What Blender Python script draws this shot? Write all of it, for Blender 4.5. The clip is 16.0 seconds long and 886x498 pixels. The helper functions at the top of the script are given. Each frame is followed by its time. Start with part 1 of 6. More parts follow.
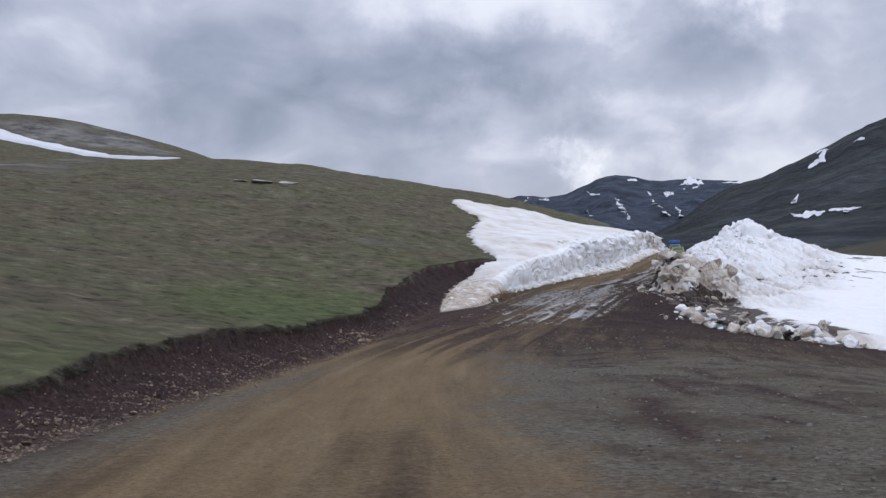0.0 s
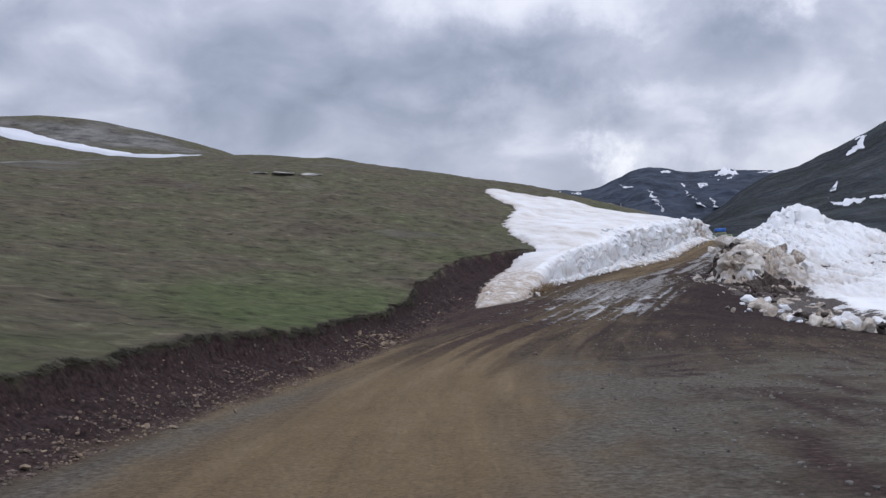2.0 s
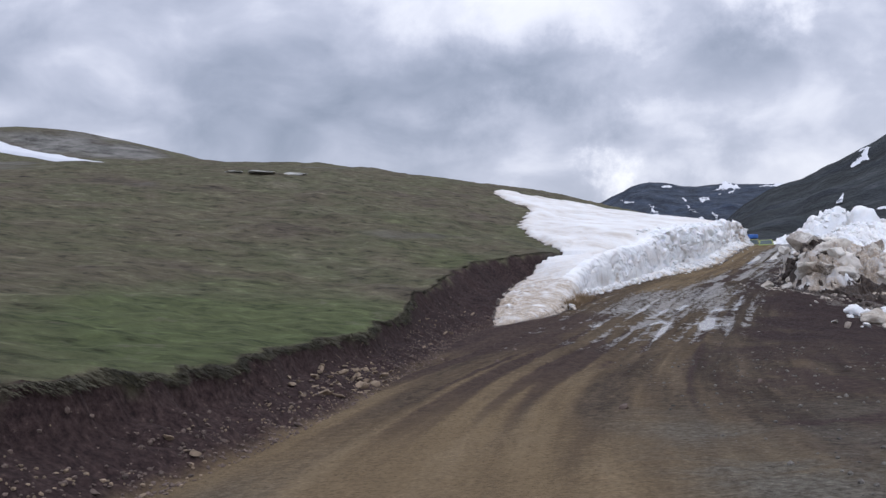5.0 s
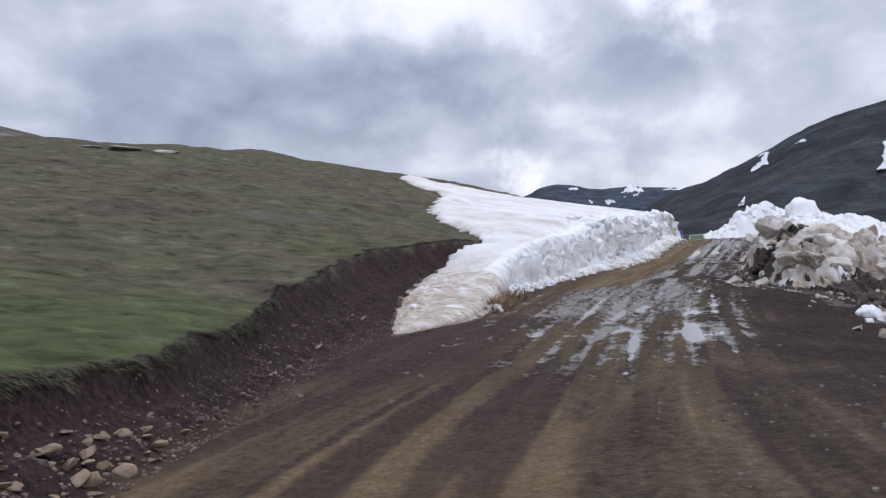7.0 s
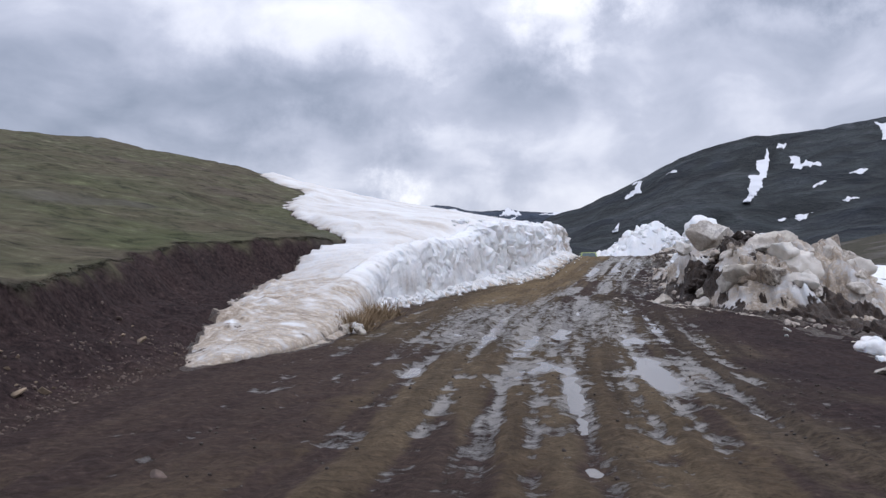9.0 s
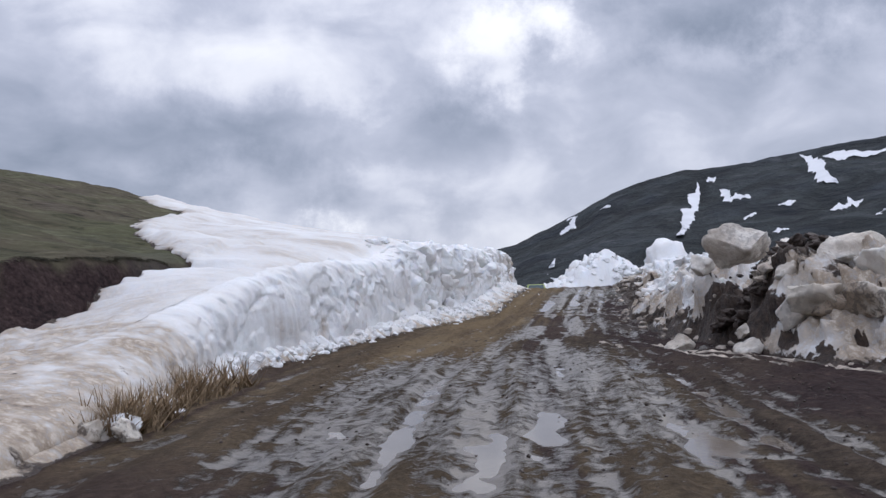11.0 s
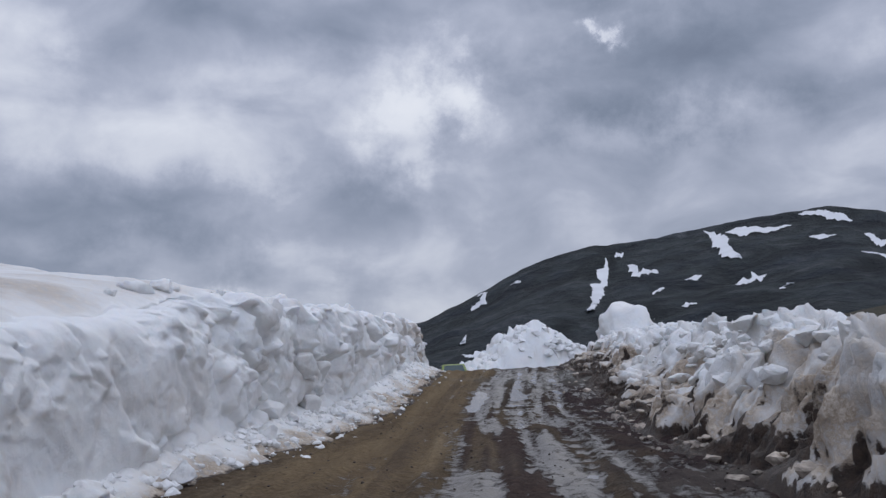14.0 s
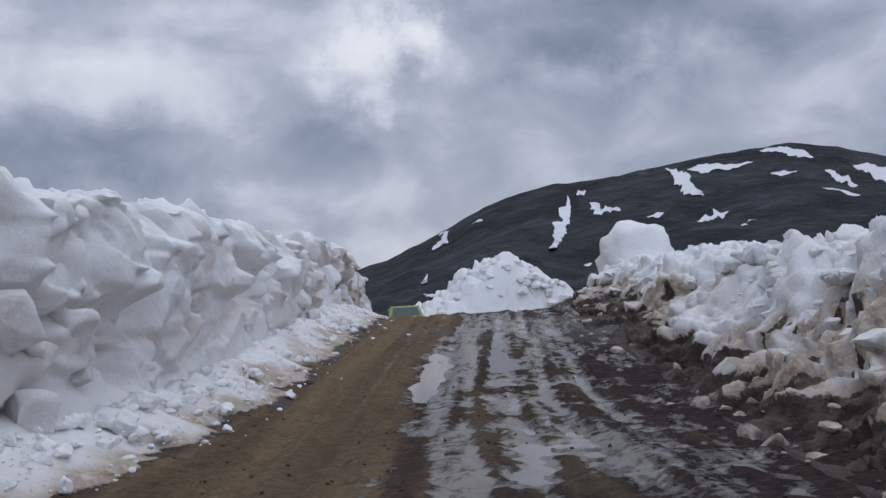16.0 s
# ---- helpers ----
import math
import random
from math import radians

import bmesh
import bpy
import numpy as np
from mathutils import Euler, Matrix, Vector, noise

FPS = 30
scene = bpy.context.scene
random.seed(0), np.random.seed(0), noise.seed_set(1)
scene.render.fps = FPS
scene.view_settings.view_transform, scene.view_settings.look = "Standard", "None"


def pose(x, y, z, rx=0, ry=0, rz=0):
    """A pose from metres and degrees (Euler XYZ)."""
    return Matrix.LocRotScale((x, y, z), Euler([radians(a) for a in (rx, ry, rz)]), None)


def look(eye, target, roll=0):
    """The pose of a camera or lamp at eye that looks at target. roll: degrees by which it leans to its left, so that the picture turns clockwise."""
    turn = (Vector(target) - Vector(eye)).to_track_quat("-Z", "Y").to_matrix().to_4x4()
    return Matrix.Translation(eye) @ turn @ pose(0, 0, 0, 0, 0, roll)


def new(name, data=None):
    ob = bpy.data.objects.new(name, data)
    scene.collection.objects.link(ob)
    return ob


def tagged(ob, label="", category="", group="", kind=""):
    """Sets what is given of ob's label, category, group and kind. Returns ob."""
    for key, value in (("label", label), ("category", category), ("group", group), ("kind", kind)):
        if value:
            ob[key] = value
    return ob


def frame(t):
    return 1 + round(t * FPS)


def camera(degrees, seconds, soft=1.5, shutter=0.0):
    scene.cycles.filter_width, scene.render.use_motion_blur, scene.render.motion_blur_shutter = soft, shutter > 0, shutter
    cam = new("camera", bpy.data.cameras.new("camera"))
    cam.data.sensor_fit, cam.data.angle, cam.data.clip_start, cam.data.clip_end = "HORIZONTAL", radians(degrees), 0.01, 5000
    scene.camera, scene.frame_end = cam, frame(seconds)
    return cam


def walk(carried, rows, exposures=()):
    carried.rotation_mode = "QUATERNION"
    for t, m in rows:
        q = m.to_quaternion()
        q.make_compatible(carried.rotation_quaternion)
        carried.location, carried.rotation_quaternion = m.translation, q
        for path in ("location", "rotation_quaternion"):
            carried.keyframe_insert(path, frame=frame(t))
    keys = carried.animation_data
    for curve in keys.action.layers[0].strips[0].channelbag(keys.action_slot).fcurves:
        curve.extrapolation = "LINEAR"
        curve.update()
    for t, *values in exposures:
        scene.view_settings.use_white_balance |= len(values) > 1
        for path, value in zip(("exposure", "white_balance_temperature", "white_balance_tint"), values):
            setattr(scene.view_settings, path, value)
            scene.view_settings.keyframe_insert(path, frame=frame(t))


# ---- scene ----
cam = camera(49.2, 16.0, soft=1.4)
METRES, EYE, TILT, LEAN, TURN = 80.0, 2.4, 0.0, 0.0, 0.0
ROWS = [
    (0.0, 0.0, 0.0, 0.0, -0.0, -0.04, 1.15),
    (0.5, -0.0001, 0.0159, -0.001, 0.24, -0.12, 1.49),
    (1.0, -0.0003, 0.0329, -0.0021, 0.62, -0.18, 1.82),
    (1.5, -0.0008, 0.0529, -0.0033, 1.18, -0.22, 2.06),
    (2.0, -0.0015, 0.0746, -0.0049, 1.93, -0.18, 2.29),
    (2.5, -0.0026, 0.0988, -0.0066, 2.77, -0.14, 2.45),
    (3.0, -0.0042, 0.1249, -0.0084, 3.31, -0.04, 2.6),
    (5.5, -0.0102, 0.2615, -0.016, 0.97, 0.92, 2.91),
    (6.0, -0.009, 0.2973, -0.0176, -0.46, 0.84, 2.81),
    (6.5, -0.0069, 0.3305, -0.019, -1.84, 0.74, 2.76),
    (7.0, -0.0044, 0.3627, -0.0207, -3.39, 0.64, 2.6),
    (7.5, -0.0014, 0.3912, -0.0222, -5.13, 0.54, 2.4),
    (8.0, 0.0023, 0.4191, -0.0237, -7.12, 0.57, 2.01),
    (8.5, 0.007, 0.4475, -0.0252, -9.08, 0.86, 1.41),
    (9.0, 0.0135, 0.4795, -0.0265, -10.63, 1.54, 0.88),
    (9.5, 0.0212, 0.513, -0.0273, -11.73, 2.51, 0.54),
    (10.0, 0.0298, 0.5471, -0.0277, -12.52, 3.5, 0.72),
    (12.5, 0.0826, 0.7158, -0.0259, -16.77, 3.98, 3.58),
    (13.0, 0.0926, 0.7462, -0.0248, -17.62, 6.81, 3.13),
    (13.5, 0.1037, 0.7791, -0.0221, -18.73, 8.93, 2.96),
    (14.0, 0.1172, 0.8158, -0.0196, -19.6, 8.06, 2.94),
    (14.5, 0.1306, 0.8515, -0.0177, -20.37, 6.45, 2.8),
    (15.0, 0.1454, 0.8892, -0.0163, -21.06, 5.21, 3.0),
    (15.5, 0.1623, 0.9287, -0.0156, -21.54, 4.52, 3.29),
    (16.0, 0.1798, 0.9689, -0.0151, -21.84, 4.37, 3.51),
]
walk(cam, [(t, pose(0, 0, EYE, TILT, LEAN, TURN) @ pose(METRES * x, METRES * y, METRES * z, 90 + pitch, roll, yaw)) for t, x, y, z, yaw, pitch, roll in ROWS],
     exposures=((0.0, 0.08, 6400, 10), (3.0, 0.14, 6400, 10), (7.0, 0.25, 6450, 10), (9.5, 0.22, 6450, 10), (12.5, -0.12, 6350, 10), (14.0, -0.33, 6280, 9), (16.0, -0.32, 6300, 9)))

# ---- world, sun, light ----
world = bpy.data.worlds.new("overcast_sky")
scene.world = world
world.use_nodes = True


def node(tree, kind, **sets):
    n = tree.nodes.new(kind)
    for k, v in sets.items():
        if k in n.inputs:
            n.inputs[k].default_value = v
    return n


def maths(tree, op, a, b=None, c=None, clamp=False):
    n = tree.nodes.new("ShaderNodeMath")
    n.operation, n.use_clamp = op, clamp
    for i, v in enumerate((a, b, c)):
        if v is None:
            continue
        if isinstance(v, (int, float)):
            n.inputs[i].default_value = v
        else:
            tree.links.new(v, n.inputs[i])
    return n.outputs[0]


def mixed(tree, fac, a, b, blend="MIX"):
    n = tree.nodes.new("ShaderNodeMix")
    n.data_type, n.blend_type = "RGBA", blend
    n.clamp_factor = True
    for slot, v in ((0, fac), (6, a), (7, b)):
        if isinstance(v, (int, float)):
            n.inputs[slot].default_value = v
        elif isinstance(v, tuple):
            n.inputs[slot].default_value = (*v, 1.0)
        else:
            tree.links.new(v, n.inputs[slot])
    return n.outputs[2]


def ramp(tree, fac, stops, smooth=False):
    n = tree.nodes.new("ShaderNodeValToRGB")
    n.color_ramp.interpolation = "EASE" if smooth else "LINEAR"
    els = n.color_ramp.elements
    while len(els) < len(stops):
        els.new(0.5)
    for e, (p, col) in zip(els, stops):
        e.position = p
        e.color = (*col, 1.0) if isinstance(col, tuple) else (col, col, col, 1.0)
    tree.links.new(fac, n.inputs[0])
    return n.outputs[0]


def noise_tex(tree, vec, scale, detail=4.0, rough=0.55, dist=0.0):
    n = tree.nodes.new("ShaderNodeTexNoise")
    n.inputs["Scale"].default_value, n.inputs["Detail"].default_value = scale, detail
    n.inputs["Roughness"].default_value, n.inputs["Distortion"].default_value = rough, dist
    if vec is not None:
        tree.links.new(vec, n.inputs["Vector"])
    return n.outputs[0]


SUN_AZ, SUN_EL = 35.0, 48.0
SKY_GAIN = 1.0


def build_sky():
    tree = world.node_tree
    tree.nodes.clear()
    out = tree.nodes.new("ShaderNodeOutputWorld")
    bg = tree.nodes.new("ShaderNodeBackground")
    tree.links.new(bg.outputs[0], out.inputs[0])
    clear = tree.nodes.new("ShaderNodeTexSky")
    clear.sky_type, clear.sun_disc = "NISHITA", False
    clear.sun_elevation, clear.sun_rotation = radians(SUN_EL), radians(SUN_AZ)
    clear_col = mixed(tree, 1.0, clear.outputs[0], (0.1, 0.1, 0.1), "MULTIPLY")
    coord = tree.nodes.new("ShaderNodeTexCoord")
    sep = tree.nodes.new("ShaderNodeSeparateXYZ")
    tree.links.new(coord.outputs["Generated"], sep.inputs[0])
    x, y, z = sep.outputs
    up = maths(tree, "MAXIMUM", z, 0.0)
    # soft banks of cloud, flattened towards the horizon
    comb = tree.nodes.new("ShaderNodeCombineXYZ")
    tree.links.new(x, comb.inputs[0])
    tree.links.new(y, comb.inputs[1])
    tree.links.new(maths(tree, "MULTIPLY", up, 1.8), comb.inputs[2])
    plane = comb.outputs[0]
    big = noise_tex(tree, plane, 3.4, 2.0, 0.5, 0.3)
    mid = noise_tex(tree, plane, 9.0, 6.0, 0.5, 0.4)
    body = maths(tree, "ADD", maths(tree, "MULTIPLY", big, 0.55), maths(tree, "MULTIPLY", mid, 0.45))
    # billows push the edges of the thick and thin places about
    swirl = tree.nodes.new("ShaderNodeTexNoise")
    swirl.inputs["Scale"].default_value, swirl.inputs["Detail"].default_value, swirl.inputs["Roughness"].default_value = 13.0, 7.0, 0.64
    tree.links.new(coord.outputs["Generated"], swirl.inputs["Vector"])
    shift = tree.nodes.new("ShaderNodeVectorMath")
    shift.operation = "MULTIPLY_ADD"
    tree.links.new(swirl.outputs[1], shift.inputs[0])
    shift.inputs[1].default_value = (0.16, 0.16, 0.16)
    shift.inputs[2].default_value = (-0.08, -0.08, -0.08)
    moved = tree.nodes.new("ShaderNodeVectorMath")
    moved.operation = "ADD"
    tree.links.new(coord.outputs["Generated"], moved.inputs[0])
    tree.links.new(shift.outputs[0], moved.inputs[1])
    sharp = tree.nodes.new("ShaderNodeVectorMath")
    sharp.operation = "NORMALIZE"
    tree.links.new(moved.outputs[0], sharp.inputs[0])

    def glow(az, el, width, flat, gain):
        """A thicker or thinner place of the cover: an oval, wider than high by flat."""
        a, e = radians(az), radians(el)
        d = Vector((math.sin(a) * math.cos(e), math.cos(a) * math.cos(e), math.sin(e)))
        side = Vector((math.cos(a), -math.sin(a), 0))
        far = None
        for axis, wide in ((side, radians(width)), (side.cross(d), radians(width) / flat)):
            dot = tree.nodes.new("ShaderNodeVectorMath")
            dot.operation = "DOT_PRODUCT"
            tree.links.new(sharp.outputs[0], dot.inputs[0])
            dot.inputs[1].default_value = axis / wide
            q = maths(tree, "MULTIPLY", dot.outputs["Value"], dot.outputs["Value"])
            far = q if far is None else maths(tree, "ADD", far, q)
        ahead = maths(tree, "GREATER_THAN", y, 0.0)
        return maths(tree, "MULTIPLY", maths(tree, "MULTIPLY", maths(tree, "EXPONENT", maths(tree, "MULTIPLY", far, -1.0)), gain), ahead)

    for az, el, width, flat, gain in ((8.9, 5.0, 1.6, 1.1, 0.22), (13.5, 5.0, 3.0, 2.0, 0.08), (16.5, 14.0, 5.0, 1.2, 0.06), (20.3, 17.0, 2.2, 1.0, 0.22), (17.8, 14.4, 2.6, 1.1, 0.20),
                                      (10.0, 15.0, 3.0, 1.0, 0.05), (-4.0, 19.0, 3.5, 0.8, 0.10), (-11.0, 7.8, 8.0, 1.8, -0.06), (5.0, 10.8, 8.0, 4.0, -0.09), (0.0, 10.5, 7.0, 2.2, -0.085), (2.0, 21.0, 5.0, 1.5, -0.06),
                                      (33.0, 17.2, 8.0, 2.2, -0.20), (41.0, 21.0, 9.0, 1.6, -0.14), (30.4, 19.3, 0.9, 1.6, 0.26), (32.0, 13.0, 8.0, 4.0, 0.07), (11.5, 8.2, 3.0, 1.5, 0.06), (16.0, 9.5, 6.0, 3.0, -0.05),
                                      (16.0, 22.5, 8.0, 3.0, -0.10), (-21.0, 13.0, 6.0, 1.4, 0.06), (24.0, 10.5, 5.0, 2.5, 0.04)):
        body = maths(tree, "ADD", body, glow(az, el, width, flat, gain))
    cloud = ramp(tree, body, [(0.12, (0.13, 0.155, 0.225)), (0.30, (0.235, 0.272, 0.362)), (0.41, (0.335, 0.37, 0.475)), (0.52, (0.47, 0.50, 0.615)),
                              (0.58, (0.60, 0.625, 0.735)), (0.72, (0.85, 0.865, 0.94)), (0.92, (1.0, 1.0, 1.04))])
    # the cover brightens a little overhead; unseen sky behind is raised as fill light
    dome = maths(tree, "ADD", maths(tree, "MULTIPLY", maths(tree, "POWER", up, 1.5), 0.6), 1.0)
    back_fill = ramp(tree, maths(tree, "ADD", maths(tree, "MULTIPLY", y, -0.5), 0.5), [(0.30, 1.0), (0.75, 1.7)], True)
    dome = maths(tree, "MULTIPLY", dome, back_fill)
    lit = tree.nodes.new("ShaderNodeVectorMath")
    lit.operation = "SCALE"
    tree.links.new(cloud, lit.inputs[0])
    tree.links.new(dome, lit.inputs["Scale"])
    tree.links.new(mixed(tree, 0.95, clear_col, lit.outputs[0]), bg.inputs[0])
    bg.inputs[1].default_value = SKY_GAIN


build_sky()
sun = new("sun", bpy.data.lights.new("sun", "SUN"))
sun.data.energy, sun.data.angle, sun.data.color = 0.55, radians(20), (1.0, 0.97, 0.93)
_a, _e = radians(SUN_AZ), radians(SUN_EL)
sun.matrix_world = look((0, 0, 60), (-60 * math.sin(_a) * math.cos(_e), -60 * math.cos(_a) * math.cos(_e), 60 - 60 * math.sin(_e)))

# ---- numbers and noise ----


def hashed(i, j, k, seed):
    h = (i.astype(np.int64) * 374761393 + j.astype(np.int64) * 668265263 + k.astype(np.int64) * 2147483647 + seed * 974634777) & 0xFFFFFFFF
    h = ((h ^ (h >> 13)) * 1274126177) & 0xFFFFFFFF
    h = ((h ^ (h >> 16)) * 1103515245) & 0xFFFFFFFF
    return ((h ^ (h >> 15)) & 0xFFFFFF) / float(0xFFFFFF)


def vnoise(x, y, z=0.0, seed=0):
    """Smooth value noise in -1..1."""
    x, y, z = np.broadcast_arrays(np.asarray(x, float), np.asarray(y, float), np.asarray(z, float))
    i, j, k = np.floor(x), np.floor(y), np.floor(z)
    u, v, w = x - i, y - j, z - k
    u, v, w = (t * t * (3 - 2 * t) for t in (u, v, w))
    out = 0.0
    for a in (0, 1):
        for b in (0, 1):
            for c in (0, 1):
                wt = (u if a else 1 - u) * (v if b else 1 - v) * (w if c else 1 - w)
                out = out + wt * hashed(i + a, j + b, k + c, seed)
    return out * 2 - 1


def fbm(x, y, z=0.0, seed=0, octaves=4, gain=0.5):
    out, amp = 0.0, 1.0
    for o in range(octaves):
        f = 2.03 ** o
        out = out + amp * vnoise(np.asarray(x) * f, np.asarray(y) * f, np.asarray(z) * f, seed + 17 * o)
        amp *= gain
    return out


def cells(x, y, z, seed=0):
    """Worley cells: distance to the nearest seed, gap to the second, and the nearest cell's random number."""
    x, y, z = (np.asarray(t, float) for t in np.broadcast_arrays(x, y, z))
    i, j, k = np.floor(x), np.floor(y), np.floor(z)
    f1, f2, rid = np.full(x.shape, 9.0), np.full(x.shape, 9.0), np.zeros(x.shape)
    lx, ly, lz = np.zeros(x.shape), np.zeros(x.shape), np.zeros(x.shape)
    for a in (-1, 0, 1):
        for b in (-1, 0, 1):
            for c in (-1, 0, 1):
                p, q, r = i + a, j + b, k + c
                ax, ay, az = x - p - hashed(p, q, r, seed), y - q - hashed(p, q, r, seed + 1), z - r - hashed(p, q, r, seed + 2)
                d = np.sqrt(ax * ax + ay * ay + az * az)
                near = d < f1
                f2 = np.where(near, f1, np.minimum(f2, d))
                rid = np.where(near, hashed(p, q, r, seed + 3), rid)
                lx, ly, lz = np.where(near, ax, lx), np.where(near, ay, ly), np.where(near, az, lz)
                f1 = np.where(near, d, f1)
    return f1, f2 - f1, rid, (lx, ly, lz)


def curve(*pts):
    """A smooth function through (position, value) pairs, level past its ends."""
    xs, ys = np.array([p[0] for p in pts], float), np.array([p[1] for p in pts], float)
    slope = np.diff(ys) / np.diff(xs)
    m = np.concatenate([[slope[0]], (slope[:-1] + slope[1:]) / 2, [slope[-1]]])

    def f(t):
        t = np.clip(np.asarray(t, float), xs[0], xs[-1])
        i = np.clip(np.searchsorted(xs, t) - 1, 0, len(xs) - 2)
        h = xs[i + 1] - xs[i]
        s = (t - xs[i]) / h
        return ((1 + 2 * s) * (1 - s) ** 2 * ys[i] + s * (1 - s) ** 2 * h * m[i] + s * s * (3 - 2 * s) * ys[i + 1] + s * s * (s - 1) * h * m[i + 1])
    return f


def step(a, b, t):
    s = np.clip((np.asarray(t, float) - a) / (b - a), 0, 1)
    return s * s * (3 - 2 * s)


# ---- the plan of the place ----
road_z = curve((-400, 12), (-60, 4.6), (-30, 2.6), (0, 0.65), (10, 0.0), (21, -0.72), (31, -1.18), (41, -1.39), (50, -1.39), (57, -1.2), (65, -0.82), (72, -0.6),
               (81, -0.22), (91, 0.1), (98, 0.95), (104, 1.42), (109, 1.2), (116, 0.65), (126, 0.35), (140, 0.45), (160, -0.5), (220, -6), (400, -16), (900, -32))
road_x = curve((-30, 0.3), (0, 0), (10, -0.3), (20, -0.7), (29, -0.35), (38, 1.0), (49, 4.07), (60, 7.5), (71, 11.6), (77.5, 14.4), (91, 20), (104, 26), (112, 28.5), (125, 31), (140, 33.5), (400, 60))
bank_foot = curve((-40, -6.9), (0, -6.1), (13, -5.6), (21, -5.3), (27, -4.6), (37, -3.3), (45, -2.3), (52, -1.5), (56, -0.3), (60, 2.0), (66, 4.6), (73.5, 7.4), (92, 15.9), (112, 24.5), (140, 29), (400, 50))
bank_top = curve((-40, -8.4), (0, -7.9), (16, -7.2), (24, -6.7), (30, -5.8), (40, -4.25), (44, -3.8), (54, -3.1), (60, -2.2), (65, -1.0), (68, 1.0), (72, 3.8), (80, 6.5), (92, 11.5), (112, 20), (140, 24), (400, 44))
wall_foot = curve((54.5, -0.2), (55.6, 0.2), (56.5, 0.9), (58.2, 2.0), (60.7, 2.9), (64, 3.9), (68, 5.05), (70, 5.95), (73.5, 7.5), (79, 10.0), (82, 11.5), (85.8, 13.2), (92, 16.3), (97.6, 19.0), (106, 22.8), (112, 25.2), (118, 27.2), (124, 28.6))
wall_top = curve((54.5, -1.25), (57, -0.95), (60, -0.55), (62, -0.25), (64, 0.1), (66, 0.5), (67.7, 0.8), (69, 1.08), (71, 1.33), (75, 1.72), (77.5, 1.85), (80, 2.15), (83.5, 2.62), (89, 2.98), (94, 3.15), (100, 3.4), (105.5, 3.6), (112, 3.2), (118, 2.6), (124, 1.0))
snow_left = curve((54.5, -0.25), (57, -0.3), (60, 0.1), (64, 0.75), (66, 1.15), (68, 1.9), (70, 2.75), (71.6, 3.7), (74, 3.2), (78, 2.4), (83, 2.2), (90, 3.0), (97, 3.6), (107, 1.2), (116, 3), (124, 9))
wall_width = curve((54.5, 0.15), (56, 0.4), (58, 1.1), (61, 1.7), (63.5, 1.2), (66, 0.75), (69, 0.65), (74, 0.7), (80, 0.85), (88, 1.05), (100, 1.05), (112, 0.85), (124, 0.75))
right_foot = curve((40, 12.5), (55, 13.3), (62, 14.0), (65, 14.3), (68, 14.6), (72.3, 15.8), (80, 18.4), (87, 21.6), (92, 24.0), (99.6, 26.8), (104, 28.7), (110, 31.5), (118, 35))
right_top = curve((40, -6), (56, -4), (60, -2.6), (62, -1.3), (63.2, -0.2), (64.4, 0.75), (65.5, 0.95), (67, 0.8), (69, 0.7), (71, 0.8), (74, 1.2), (80, 1.6), (86, 1.85), (89, 2.1), (96, 2.4), (104, 2.65), (110, 2.3), (113, 1.6), (117, 0.6))
apron_width = curve((60, 0.3), (68, 0.28), (75, 0.45), (82, 1.1), (124, 1.1))
right_rise = curve((60, 2.2), (64, 1.6), (66, 0.9), (72.5, 1.0), (78, 2.4), (118, 2.6))
right_front = curve((12, 66), (13, 60), (13.7, 51), (14.6, 47.3), (16.3, 45.2), (18.5, 45.4), (20.5, 45), (30, 42), (60, 38))

HILL = ((-28, 170, 40, 40, 8.1), (-20, 115, 35, 35, 4.65), (2, 95, 25, 30, 1.38), (-90, 235, 60, 45, 15.67), (-70, 80, 60, 60, 1.29), (25, 150, 35, 35, 3.94),
        (-8, 50, 25, 25, -1.62), (-180, 180, 90, 120, 4.92), (-20, 290, 70, 60, -0.43), (-10, 10, 35, 35, 0.4), (5, 72, 18, 18, 0.33), (6, 158, 22, 30, 1.3))


def hill_z(x, y):
    cx, cy = np.clip(x, -220, 60), np.clip(y, -80, 320)
    z = -1.34 - 13.61 * cx / 100 + 2.97 * cy / 100
    for px, py, sx, sy, h in HILL:
        z = z + h * np.exp(-((x - px) / sx) ** 2 - ((y - py) / sy) ** 2)
    far = np.hypot(x + 40, y - 120)
    z = z - 60 * step(330, 1200, far)
    rough = step(0, 60, np.hypot(x, y - 40))
    return z + 0.05 * fbm(x / 0.7, y / 0.7, 0, 4, 2) + 0.10 * fbm(x / 2.3, y / 2.3, 0, 5, 3) + rough * 0.35 * fbm(x / 11, y / 11, 0, 6, 3) + 0.9 * step(200, 235, far) * fbm(x / 14, y / 14, 0, 8, 4) + 1.1 * np.exp(-((x + 82) / 34) ** 2 - ((y - 214) / 10) ** 2) * np.maximum(fbm(x / 9, y / 5, 0, 9, 4) - 0.1, 0)


